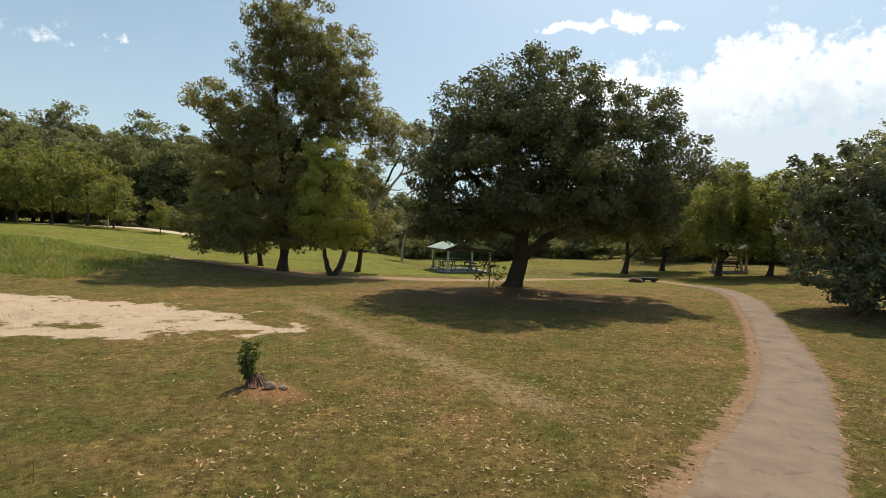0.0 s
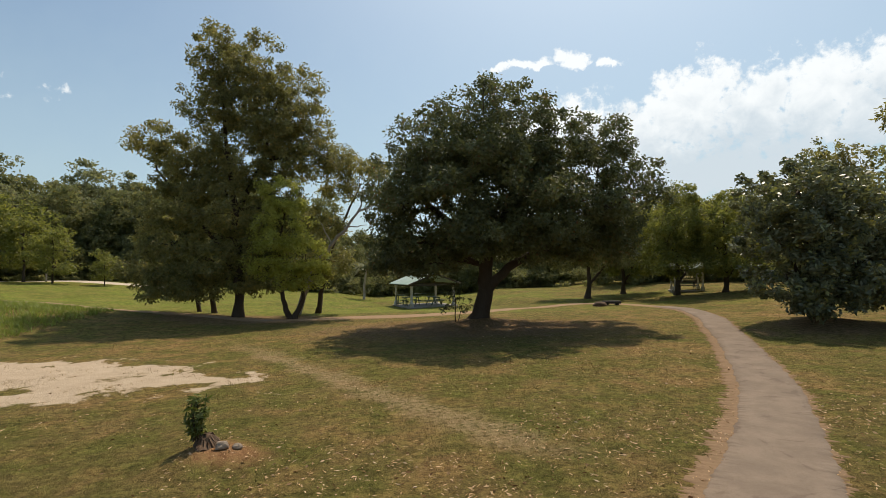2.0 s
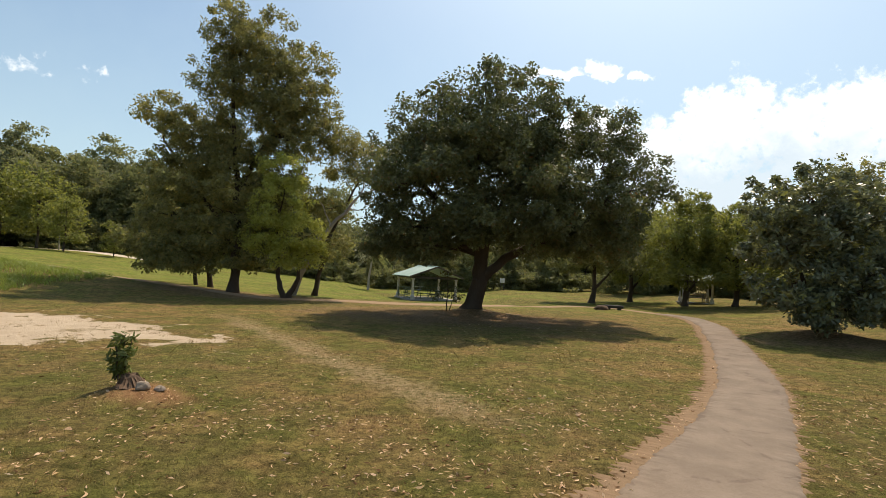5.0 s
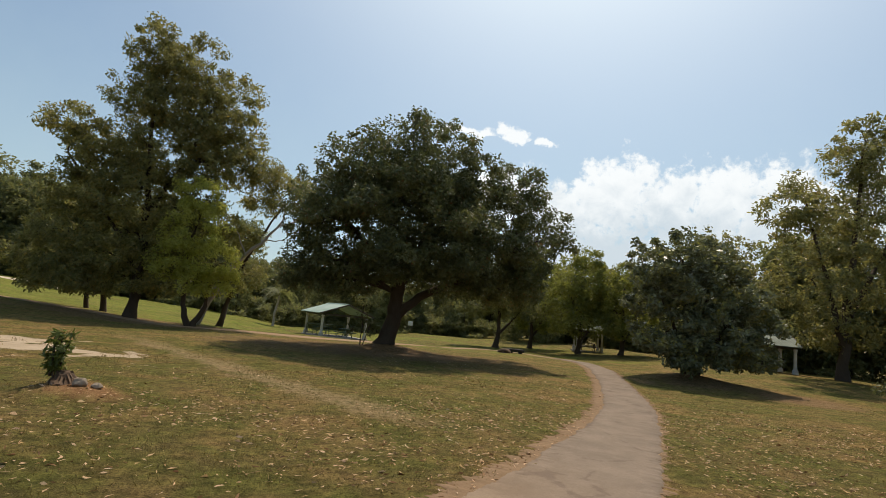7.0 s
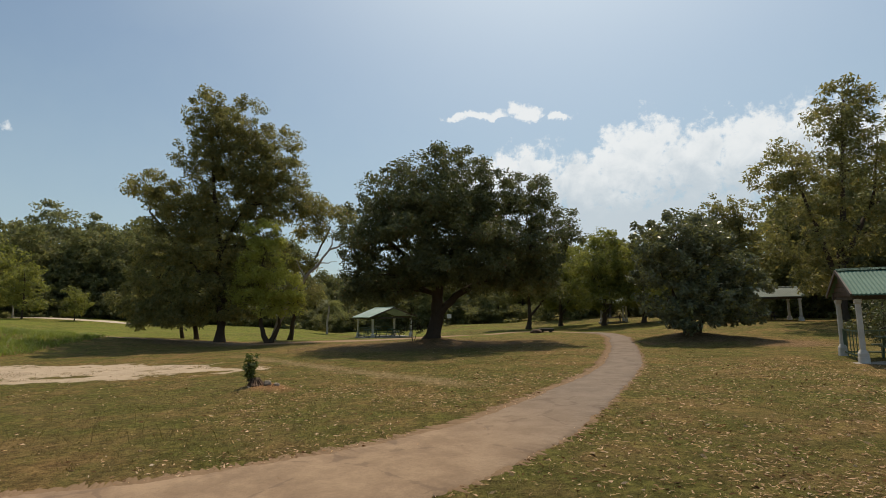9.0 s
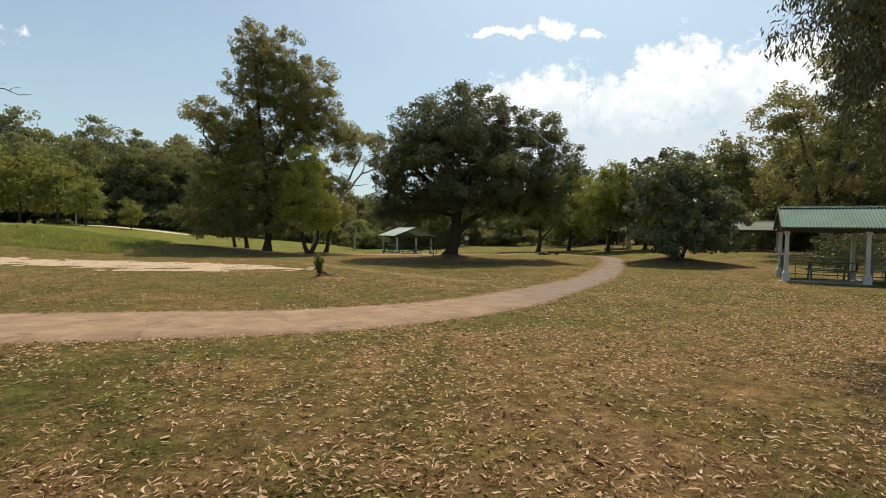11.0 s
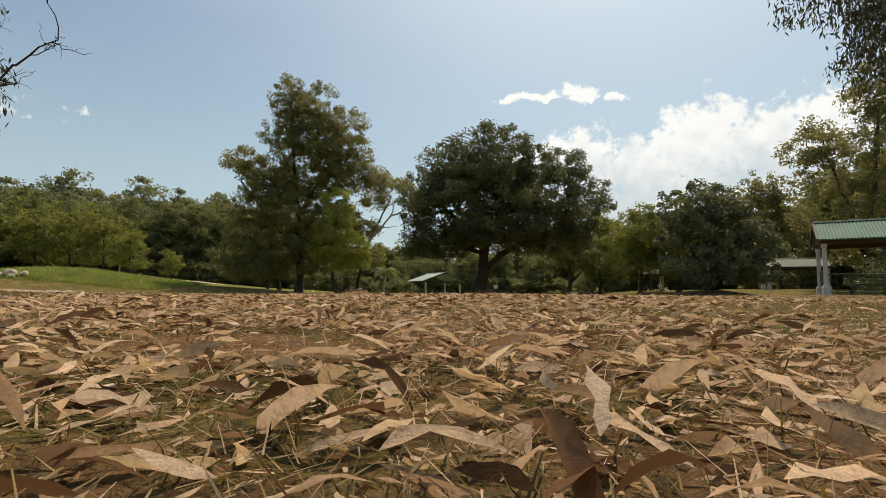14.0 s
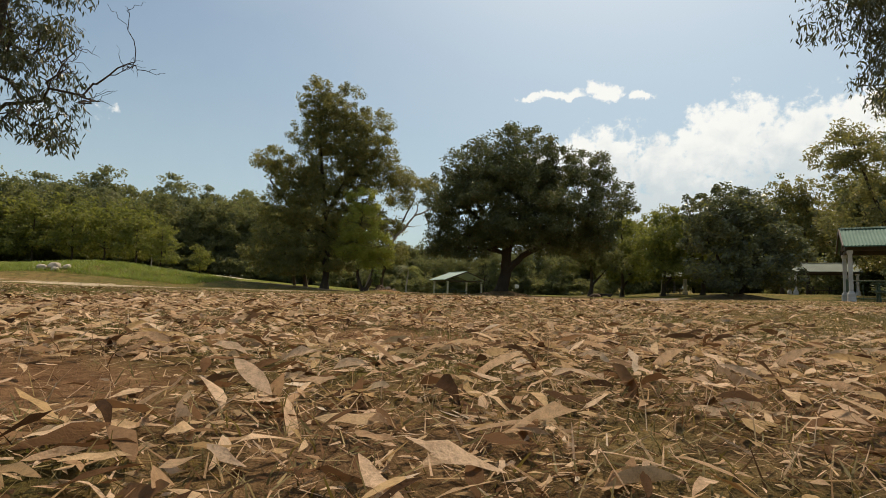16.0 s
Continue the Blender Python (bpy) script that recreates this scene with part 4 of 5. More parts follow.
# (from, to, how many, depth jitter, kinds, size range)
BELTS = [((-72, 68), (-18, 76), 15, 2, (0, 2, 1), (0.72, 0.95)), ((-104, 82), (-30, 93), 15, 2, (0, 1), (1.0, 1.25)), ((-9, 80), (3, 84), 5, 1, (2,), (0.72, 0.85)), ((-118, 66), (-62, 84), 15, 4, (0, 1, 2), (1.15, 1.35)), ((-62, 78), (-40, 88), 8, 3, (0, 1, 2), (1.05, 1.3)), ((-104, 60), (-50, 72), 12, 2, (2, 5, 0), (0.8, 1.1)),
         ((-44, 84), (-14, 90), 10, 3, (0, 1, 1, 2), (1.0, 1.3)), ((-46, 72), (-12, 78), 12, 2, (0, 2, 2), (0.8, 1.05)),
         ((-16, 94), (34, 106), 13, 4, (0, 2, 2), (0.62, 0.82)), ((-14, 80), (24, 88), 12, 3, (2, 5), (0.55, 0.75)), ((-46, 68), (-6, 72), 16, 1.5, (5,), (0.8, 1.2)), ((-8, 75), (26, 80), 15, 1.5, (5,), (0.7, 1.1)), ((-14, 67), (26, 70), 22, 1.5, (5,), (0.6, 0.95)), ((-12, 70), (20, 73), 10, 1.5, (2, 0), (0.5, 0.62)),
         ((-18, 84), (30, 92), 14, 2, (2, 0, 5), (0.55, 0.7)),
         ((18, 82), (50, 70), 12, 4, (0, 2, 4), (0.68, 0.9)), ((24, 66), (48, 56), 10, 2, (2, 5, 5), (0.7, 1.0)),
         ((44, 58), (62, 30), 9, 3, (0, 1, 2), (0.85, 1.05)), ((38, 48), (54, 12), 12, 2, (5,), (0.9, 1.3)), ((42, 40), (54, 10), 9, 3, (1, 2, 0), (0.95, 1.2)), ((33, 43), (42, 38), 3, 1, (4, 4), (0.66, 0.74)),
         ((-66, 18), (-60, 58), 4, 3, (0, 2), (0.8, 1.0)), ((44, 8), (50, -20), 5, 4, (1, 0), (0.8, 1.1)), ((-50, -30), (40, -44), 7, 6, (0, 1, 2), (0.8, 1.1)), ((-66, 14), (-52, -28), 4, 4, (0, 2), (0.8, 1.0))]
for a, b, k, jit, kinds, (s0, s1) in BELTS:
    for i in range(k):
        t = (i + rng.uniform(0.15, 0.85)) / k
        x = a[0] + (b[0] - a[0]) * t + rng.normal(0, jit * 0.4)
        y = a[1] + (b[1] - a[1]) * t + rng.normal(0, jit * 0.6)
        plant(int(rng.choice(kinds)), x, y, rng.uniform(s0, s1), rng.uniform(0, 360))
for x, y, s in ((-36.5, 57.5, 0.66), (-41, 60, 1.0), (-46, 61, 1.05), (-51, 62, 1.1), (-57, 63, 1.1), (-63, 64, 1.15), (-31.5, 58, 0.42)):
    plant(3, x, y, s, rng.uniform(0, 360))
for k, (x, y) in enumerate(((-84, 92), (-20, 112), (44, 66), (-54, 72), (56, 44), (58, 52))):
    t_ = templates[k]
    t_.matrix_basis = pose(x, y, land(x, y) - 0.1)

for k, (x, y) in enumerate(((24.6, 16.4), (27.0, 17.4), (29.6, 19.0))):
    make_tree("dark_shrub", "dense dark-green shrub behind the picnic shelter", foot(x, y),
              [(0, 0, 1.3, 1.3, 1.1, 1.1), (-0.8, 0.1, 0.8, 0.9, 0.9, 0.8), (0.9, 0, 0.9, 0.9, 0.9, 0.8), (0.2, 0, 2.2, 0.9, 0.8, 0.7)], 140 + k,
              [([(0, 0, -0.1), (0.05, 0, 0.8), (0, 0, 2.0)], 0.07, 0.03)], M_BARK, M_LEAF_RAIN, 1.6, 0.4, 40, 0.14, 0.2, 0.5, 12, 0.03, 0.3, "shrubs behind the shelter", "shrub")

E1 = foot(35.4, 28.4)
make_tree("edge_tree", "tall feathery olive-green tree behind the shelters", E1,
          rel(E1, [(30.6, 28.0, 11.6, 1.9, 2.0, 1.5), (31.8, 28.0, 13.4, 1.3, 1.5, 1.4), (33.0, 28.2, 10.0, 2.8, 2.6, 2.2), (36.4, 28.2, 16.4, 1.9, 2.0, 2.8), (37.6, 28.4, 18.0, 1.6, 1.8, 1.8),
                   (37.0, 28.0, 12.2, 3.0, 2.8, 2.6), (40.0, 28.0, 15.0, 3.0, 2.8, 3.2), (32.6, 28.4, 6.6, 3.0, 2.6, 2.2), (37.6, 28.0, 7.4, 3.8, 2.8, 2.8), (41.6, 27.6, 10.0, 3.2, 2.8, 3.2), (34.8, 28.4, 3.8, 3.2, 2.4, 1.7)]), 41,
          [([(0, 0, -0.2), (0.3, 0, 5.0), (1.2, 0, 11.0), (2.0, 0, 17.0)], 0.36, 0.07), ([(0.1, 0, 2.5), (-1.6, -0.2, 7.0), (-3.6, -0.4, 12.0)], 0.22, 0.06), ([(0.5, 0, 4.5), (3.4, -0.2, 9.0), (4.6, -0.3, 14.0)], 0.2, 0.06)],
          M_BARK, M_LEAF_ACACIA, 0.75, 0.72, 56, 0.28, 0.35, 0.40, 60, 0.1, 0.2)

# ---------------------------------------------------------------- shelters
def roof_slope(length, run, rise, waves, thick=0.05):
    """A corrugated sheet: local x along the eave, y from eave (0) to ridge (run)."""
    n = int(waves * 4)
    verts, faces = [], []
    for i in range(n + 1):
        x = -length / 2 + length * i / n
        dz = 0.012 * math.sin(2 * math.pi * i / 4)
        for y, z in ((0, 0), (run, rise)):
            verts.append((x, y, z + dz))
            verts.append((x, y, z + dz - thick))
    for i in range(n):
        a = i * 4
        b = a + 4
        faces += [(a, b, b + 2, a + 2), (a + 1, a + 3, b + 3, b + 1), (a, a + 1, b + 1, b), (a + 2, b + 2, b + 3, a + 3)]
    faces += [(0, 2, 3, 1), (n * 4, n * 4 + 1, n * 4 + 3, n * 4 + 2)]
    return verts, faces


def column(height, half, flare, mat):
    """A square post on a stepped foot that widens downwards."""
    bm = bmesh.new()
    rings = [(flare, 0.0), (flare, 0.16), (flare * 0.94, 0.19), (flare * 0.94, 0.30), (half, 0.42), (half * 0.96, height - 0.16), (half * 1.35, height - 0.12), (half * 1.35, height)]
    prev = None
    for r, z in rings:
        c = r * 0.22
        loop = [bm.verts.new((sx, sy, z)) for sx, sy in ((r, -r + c), (r, r - c), (r - c, r), (-r + c, r), (-r, r - c), (-r, -r + c), (-r + c, -r), (r - c, -r))]
        if prev:
            for i in range(8):
                bm.faces.new((prev[i], prev[(i + 1) % 8], loop[(i + 1) % 8], loop[i]))
        else:
            bm.faces.new(list(reversed(loop)))
        prev = loop
    bm.faces.new(prev)
    data = bpy.data.meshes.new("post")
    bm.to_mesh(data)
    bm.free()
    data.materials.append(mat)
    return data


def shelter(label, at, turn, length, depth, height, rise, bays, roof_mat, overhang=0.45, end_over=0.35, boards=False, tables=2, slab_h=0.12, thick=0.11):
    """A gabled picnic shelter; local x runs along the ridge, y from the front eave to the back."""
    root = thing("picnic_shelter", label, "shelter", "picnic shelters", at, turn)
    part("slab", boxed((length + 0.6, depth + 0.6, slab_h + 0.3), M_SLAB, (0, 0, slab_h / 2 - 0.15), 0.02), root, "low concrete floor slab")
    post = column(height - slab_h, thick, thick * 1.9, M_POST)
    for i in range(bays + 1):
        for sy in (-1, 1):
            p = part("post", post, root)
            p.location = (-length / 2 + length * i / bays, sy * depth / 2, slab_h)
    for sy in (-1, 1):
        part("beam", boxed((length + 0.3, 0.12, 0.2), M_BEAM, (0, sy * depth / 2, height + 0.08)), root)
    for i in range(bays + 1):
        part("tie_beam", boxed((0.1, depth, 0.14), M_BEAM, (-length / 2 + length * i / bays, 0, height + 0.05)), root)
    run = depth / 2 + overhang
    drop = rise * overhang / run
    sheet = mesh_of("roof_sheet", *roof_slope(length + 2 * end_over, run, rise, int((length + 2 * end_over) / 0.11)), roof_mat)
    for turn_ in (0, 180):
        r = part("roof_sheet", sheet, root)
        r.matrix_basis = pose(0, 0, 0, 0, 0, turn_) @ pose(0, -run, height + 0.22 - drop * 0.3)
    top = height + 0.22 - drop * 0.3 + rise
    bm = bmesh.new()
    half = (length + 2 * end_over) / 2 + 0.02
    vs = [bm.verts.new(q) for q in ((-half, -0.16, top - 0.03), (-half, 0, top + 0.05), (-half, 0.16, top - 0.03), (half, -0.16, top - 0.03), (half, 0, top + 0.05), (half, 0.16, top - 0.03))]
    for f in ((0, 3, 4, 1), (1, 4, 5, 2)):
        bm.faces.new([vs[i] for i in f])
    bmesh.ops.solidify(bm, geom=bm.faces[:], thickness=0.015)
    part("ridge_cap", (bm, roof_mat), root)
    for sx in (-1, 1):
        x = sx * (length / 2 + end_over - 0.1)
        for sy in (-1, 1):
            ang = math.atan2(rise, run)
            part("barge_board", boxed((0.05, math.hypot(run, rise), 0.13), M_BEAM, (x + sx * 0.12, sy * run / 2, top - rise / 2 - 0.05), 0.008, Matrix.Rotation(-sy * ang, 4, "X")), root)
        if boards:
            k = int(rise / 0.16)
            for i in range(k):
                z = top - rise + 0.02 + i * 0.16
                wd = 2 * run * (1 - (i + 0.8) * 0.16 / rise)
                if wd > 0.2:
                    part("gable_board", boxed((0.03 + 0.008 * (i % 2), wd, 0.15), M_BOARD, (x - sx * 0.03, 0, z), 0.006), root)
    return root


def picnic_table(at, turn, mat_top, mat_leg):
    root = thing("picnic_table", "dark green timber picnic table with benches under a shelter", "table", "picnic tables", at, turn)
    for i in range(4):
        part("top_plank", boxed((1.7, 0.17, 0.04), mat_top, (0, -0.28 + i * 0.186, 0.74)), root)
    for sy in (-1, 1):
        for i in (0, 1):
            part("bench_plank", boxed((1.7, 0.14, 0.04), mat_top, (0, sy * (0.66 + i * 0.155), 0.44)), root)
    for sx in (-0.62, 0.62):
        for sy in (-1, 1):
            part("leg", boxed((0.06, 0.08, 0.82), mat_leg, (sx, sy * 0.36, 0.36), 0.006, Matrix.Rotation(sy * 0.42, 4, "X")), root)
        part("cross_bar", boxed((0.05, 1.62, 0.07), mat_leg, (sx, 0, 0.40)), root)
        part("top_bar", boxed((0.05, 0.74, 0.06), mat_leg, (sx, 0, 0.69)), root)
    return root


def railing(at, turn, length, height=1.0, bars=9, name="railing", rails=2):
    root = thing(name, "green painted metal railing along a shelter", "railing", "shelter railings", at, turn)
    for i in range(rails):
        part("rail", boxed((length, 0.05, 0.05), M_RAIL, (0, 0, height - i * (height - 0.15) / max(1, rails - 1)), 0.008), root)
    for i in range(bars):
        x = -length / 2 + length * i / (bars - 1)
        end = i in (0, bars - 1)
        part("upright", boxed((0.06 if end else 0.025, 0.06 if end else 0.025, height), M_RAIL, (x, 0, height / 2), 0.004), root)
    return root


def local(at, turn, x, y, z=0.0):
    c, s = math.cos(radians(turn)), math.sin(radians(turn))
    return (at[0] + c * x - s * y, at[1] + s * x + c * y, at[2] + z)


# the shelter behind the old tree: its ridge runs away from the field
g_dir, s_dir = Vector((0.95, 0.31)), Vector((-0.36, 0.95))
corner = Vector((0.8, 46.8))
mid_ = corner + g_dir * 2.1 + s_dir * 2.0
P1, TURN1 = (mid_.x, mid_.y, land(mid_.x, mid_.y)), math.degrees(math.atan2(s_dir.y, s_dir.x))
shelter("gabled picnic shelter, green sheet roof with painted sky glare", P1, TURN1, 4.0, 4.2, 2.0, 0.95, 1, M_ROOF_SKY_SHEEN, 0.5, 0.5, thick=0.09)
picnic_table(local(P1, TURN1, -0.4, -0.8, 0.12), TURN1, M_RAIL, M_RAIL)
picnic_table(local(P1, TURN1, 0.6, 1.1, 0.12), TURN1 + 90, M_RAIL, M_RAIL)
railing(local(P1, TURN1, 0.0, 2.1, 0.12), TURN1, 3.6, 0.95, 9)
railing(local(P1, TURN1, 2.0, 0.0, 0.12), TURN1 + 90, 3.8, 0.95, 9)

# the shelter by the acacias
TURN2 = -36.0
c0 = Vector((15.15, 9.25))
e0 = Vector((math.cos(radians(TURN2)), math.sin(radians(TURN2))))
n0 = Vector((-e0.y, e0.x))
mid_ = c0 + e0 * 2.6 + n0 * 1.3
P2 = (mid_.x, mid_.y, 0.10)
shelter("large picnic shelter with a green sheet roof and white posts", P2, TURN2, 5.2, 2.6, 2.1, 0.86, 2, M_ROOF, 0.45, 0.22, True, slab_h=0.08, thick=0.072)
picnic_table(local(P2, TURN2, -1.0, 0.2, 0.08), TURN2, M_RAIL, M_RAIL)
picnic_table(local(P2, TURN2, 1.6, 0.3, 0.08), TURN2, M_RAIL, M_RAIL)
railing(local(P2, TURN2, -2.55, 0.0, 0.08), TURN2 + 90, 2.5, 0.95, 7)
railing(local(P2, TURN2, 1.3, -1.25, 0.08), TURN2, 2.3, 1.45, 3, "bench_frame", 4)
railing(local(P2, TURN2, 0.0, 1.3, 0.08), TURN2, 5.0, 0.9, 11)

# the shelter at the edge of the wood, and a far one
P3, TURN3 = (32.8, 33.0, land(32.8, 33.0) - 0.2), -26.0
shelter("picnic shelter with a bleached grey-green roof", P3, TURN3, 4.3, 2.6, 1.95, 0.8, 1, M_ROOF_PALE, 0.4, 0.3, thick=0.09)
picnic_table(local(P3, TURN3, 0, 0.2, 0.12), TURN3, M_BEAM, M_BEAM)
P4, TURN4 = (26.2, 46.2, land(26.2, 46.2) - 0.1), -20.0
shelter("far picnic shelter half hidden by shade trees", P4, TURN4, 2.3, 2.0, 1.9, 0.5, 1, M_ROOF_PALE, 0.3, 0.2, thick=0.08)
picnic_table(local(P4, TURN4, 0, 0, 0.12), TURN4, M_BEAM, M_BEAM)

# ---------------------------------------------------------------- field furniture and stones
def stone(name, label, at, size, seed, mat=None, group="field stones"):
    r = np.random.default_rng(seed)
    bm = bmesh.new()
    bmesh.ops.create_icosphere(bm, subdivisions=3, radius=1.0)
    off = Vector(r.uniform(-50, 50, 3))
    for v in bm.verts:
        k = 1 + 0.28 * noise.noise(v.co * 1.3 + off) + 0.10 * noise.noise(v.co * 4 + off)
        v.co = Vector((v.co.x * size[0] * k, v.co.y * size[1] * k, max(-0.35, v.co.z) * size[2] * k))
    data = bpy.data.meshes.new(name)
    bm.to_mesh(data)
    bm.free()
    data.materials.append(mat or M_STONE)
    ob = new(name, data)
    ob.location = at
    return tagged(ob, label, "stone", group)


stone("rock", "grey rock half sunk beside a charred bench", (14.25, 37.0, land(14.25, 37.0) + 0.05), (0.46, 0.4, 0.28), 1, M_ROT)
bench = thing("low_bench", "charred timber slab lying low on two flat blocks", "bench", at=(15.3, 37.4, land(15.3, 37.4)), turn=-6)
part("seat", boxed((1.25, 0.5, 0.2), M_DARK, (0, 0, 0.22), 0.03), bench)
for sx in (-0.38, 0.38):
    part("block", boxed((0.22, 0.40, 0.16), M_DARK, (sx, 0, 0.06), 0.02), bench)

for k, (x, y, r) in enumerate(((-27.6, 26.2, 0.42), (-26.9, 26.5, 0.30), (-28.3, 26.0, 0.34), (-27.2, 25.7, 0.24))):
    stone("rubble", "pale broken rubble lying on the green mound", (x, y, land(x, y) + r * 0.4), (r, r * 0.8, r * 0.75), 60 + k, M_ROAD, "rubble on the mound")

# old stump with a green shoot
SX, SY = -3.4, 10.0
stump = thing("tree_stump", "rotten low stump with soil heaped round it", "stump", at=(SX, SY, land(SX, SY)))
bm = bmesh.new()
bmesh.ops.create_cone(bm, cap_ends=True, segments=20, radius1=0.23, radius2=0.11, depth=0.22)
bmesh.ops.subdivide_edges(bm, edges=bm.edges[:], cuts=3)
for v in bm.verts:
    v.co += Vector((v.co.x, v.co.y, 0.25)) * (0.5 * noise.noise(v.co * 4.1)) + Vector((0, 0, 0.08 + 0.09 * noise.noise(v.co * 9)))
part("stub", (bm, M_ROT), stump)
stone("small_rock", "pale rock beside the old stump", (SX + 0.36, SY - 0.22, land(SX + 0.36, SY - 0.22) + 0.04), (0.10, 0.09, 0.09), 31)
stone("small_rock", "pale rock beside the old stump", (SX + 0.58, SY - 0.12, land(SX + 0.58, SY - 0.12) + 0.02), (0.08, 0.07, 0.06), 32)
rng = np.random.default_rng(55)
shoot = thing("leafy_shoot", "upright green shoot with long narrow leaves on a stump", "plant", at=(SX - 0.12, SY - 0.05, land(SX, SY) + 0.1))
v_, f_ = [], []
ends = []
for k in range(7):
    a = rng.uniform(0, 6.28)
    tip = (math.cos(a) * rng.uniform(0.03, 0.2), math.sin(a) * rng.uniform(0.03, 0.2), rng.uniform(0.35, 0.78))
    pts = bent((math.cos(a) * 0.04, math.sin(a) * 0.04, 0), tip, 4, 0.015, rng)
    tube(v_, f_, pts, [0.014, 0.012, 0.010, 0.008, 0.005], 5)
    ends += [tuple(q) for q in pts[1:]]
part("stem", mesh_of("stem", v_, f_, M_BARK, True), shoot)
part("leaves", quads_mesh("leaves", leaf_cloud(ends, [0.10] * len(ends), 15, 0.15, rng, 0.2, 0.26), M_SHOOT), shoot)

# pole by the road, sign, sand-coloured rubble on the bank
pole = thing("lamp_pole", "thin grey roadside lamp pole", "pole", at=(-40.0, 62.0, land(-40, 62)))
v_, f_ = [], []
tube(v_, f_, [(0, 0, -0.2), (0, 0, 2.0), (0, 0, 5.2)], [0.09, 0.075, 0.05], 8)
part("shaft", mesh_of("shaft", v_, f_, M_BARK_PALE, True), pole)
part("arm", boxed((0.6, 0.06, 0.06), M_BARK_PALE, (0.25, 0, 5.1)), pole)
part("lamp_head", boxed((0.36, 0.16, 0.1), M_WHITE, (0.6, 0, 5.06), 0.03), pole)
sign = thing("notice_board", "small white notice board on two posts", "sign", at=(12.0, 66.0, land(12, 66)))
part("panel", boxed((0.6, 0.04, 0.55), M_WHITE, (0, 0, 1.3)), sign)
for sx in (-0.35, 0.35):
    part("post", boxed((0.06, 0.06, 1.6), M_BEAM, (sx * 0.6, 0.06, 0.8)), sign)


def palm(at, height, seed):
    r = np.random.default_rng(seed)
    root = thing("palm", "slim palm with drooping feathery fronds", "palm tree", "palms in the wood", at)
    vv, ff = [], []
    tube(vv, ff, bent((0, 0, -0.2), (0.3, 0, height), 5, 0.06, r), [0.16, 0.14, 0.13, 0.12, 0.11, 0.1], 8)
    part("trunk", mesh_of("trunk", vv, ff, M_BARK_PALE, True), root)
    quads = []
    for k in range(16):
        a = 2 * math.pi * k / 16 + r.uniform(-0.2, 0.2)
        up = r.uniform(0.1, 1.0)
        for j in range(24):
            t = j / 23 * 2.4
            c = Vector((0.3 + math.cos(a) * t * 0.85, math.sin(a) * t * 0.85, height + up * t - 0.42 * t * t))
            for sgn in (-1, 1):
                side = Vector((-math.sin(a), math.cos(a), -0.5)) * sgn
                d = (side + Vector((math.cos(a), math.sin(a), 0)) * 0.6).normalized() * (0.55 - 0.12 * t)
                wv = Vector((math.cos(a), math.sin(a), 0)) * 0.03
                quads += [c - wv, c + d * 0.5 - wv * 1.4, c + d, c + d * 0.5 + wv * 1.4]
    part("frond", quads_mesh("frond", np.array([tuple(q) for q in quads]), M_LEAF_WOOD), root)
    return root


palm(foot(-4.4, 60.0), 3.6, 1)
palm(foot(33.0, 60.0), 6.5, 2)

# ---------------------------------------------------------------- grass and fallen leaves
def on_path(x, y, margin=0.0):
    """Which points lie on the footpath."""
    pts = np.array([(*p, h) for p, h in zip(LINE, HALF)])
    hit = np.zeros(len(x), dtype=bool)
    for a, b in zip(pts[:-1], pts[1:]):
        d = b[:2] - a[:2]
        t = np.clip(((x - a[0]) * d[0] + (y - a[1]) * d[1]) / (d @ d), 0, 1)
        hit |= np.hypot(x - a[0] - d[0] * t, y - a[1] - d[1] * t) < a[2] + (b[2] - a[2]) * t + margin
    return hit


def land_many(x, y):
    i = np.clip(np.searchsorted(xs, x) - 1, 0, nx_ - 2)
    j = np.clip(np.searchsorted(ys, y) - 1, 0, ny_ - 2)
    u, v = (x - xs[i]) / (xs[i + 1] - xs[i]), (y - ys[j]) / (ys[j + 1] - ys[j])
    return (gzz[j, i] * (1 - u) + gzz[j, i + 1] * u) * (1 - v) + (gzz[j + 1, i] * (1 - u) + gzz[j + 1, i + 1] * u) * v


def blades(n, x, y, height, width, lean, rng):
    """Bent blades, two quads each."""
    z = land_many(x, y)
    a = rng.uniform(0, 6.283, n)
    h = height * rng.uniform(0.4, 1.4, n)
    wd = width * rng.uniform(0.6, 1.3, n)
    dx, dy = np.cos(a), np.sin(a)
    b = a + rng.uniform(-1.2, 1.2, n)
    lx, ly = np.cos(b) * h * lean, np.sin(b) * h * lean
    out = np.empty((n, 2, 4, 3), dtype=np.float32)
    p0 = np.stack([x, y, z - 0.005], 1)
    p1 = p0 + np.stack([lx * 0.35, ly * 0.35, h * 0.55], 1)
    p2 = p0 + np.stack([lx, ly, h], 1)
    s = np.stack([-dy, dx, np.zeros(n)], 1) * wd[:, None] * 0.5
    out[:, 0, 0], out[:, 0, 1], out[:, 0, 2], out[:, 0, 3] = p0 - s, p0 + s, p1 + s * 0.8, p1 - s * 0.8
    out[:, 1, 0], out[:, 1, 1], out[:, 1, 2], out[:, 1, 3] = p1 - s * 0.8, p1 + s * 0.8, p2 + s * 0.1, p2 - s * 0.1
    return out.reshape(-1, 3)


def tufts(rng, count, x0, x1, y0, y1, per, spread, power=1.0):
    cx = rng.uniform(x0, x1, count)
    cy = y0 + (y1 - y0) * rng.random(count) ** power
    x = np.repeat(cx, per) + rng.normal(0, spread, count * per)
    y = np.repeat(cy, per) + rng.normal(0, spread, count * per)
    return x, y


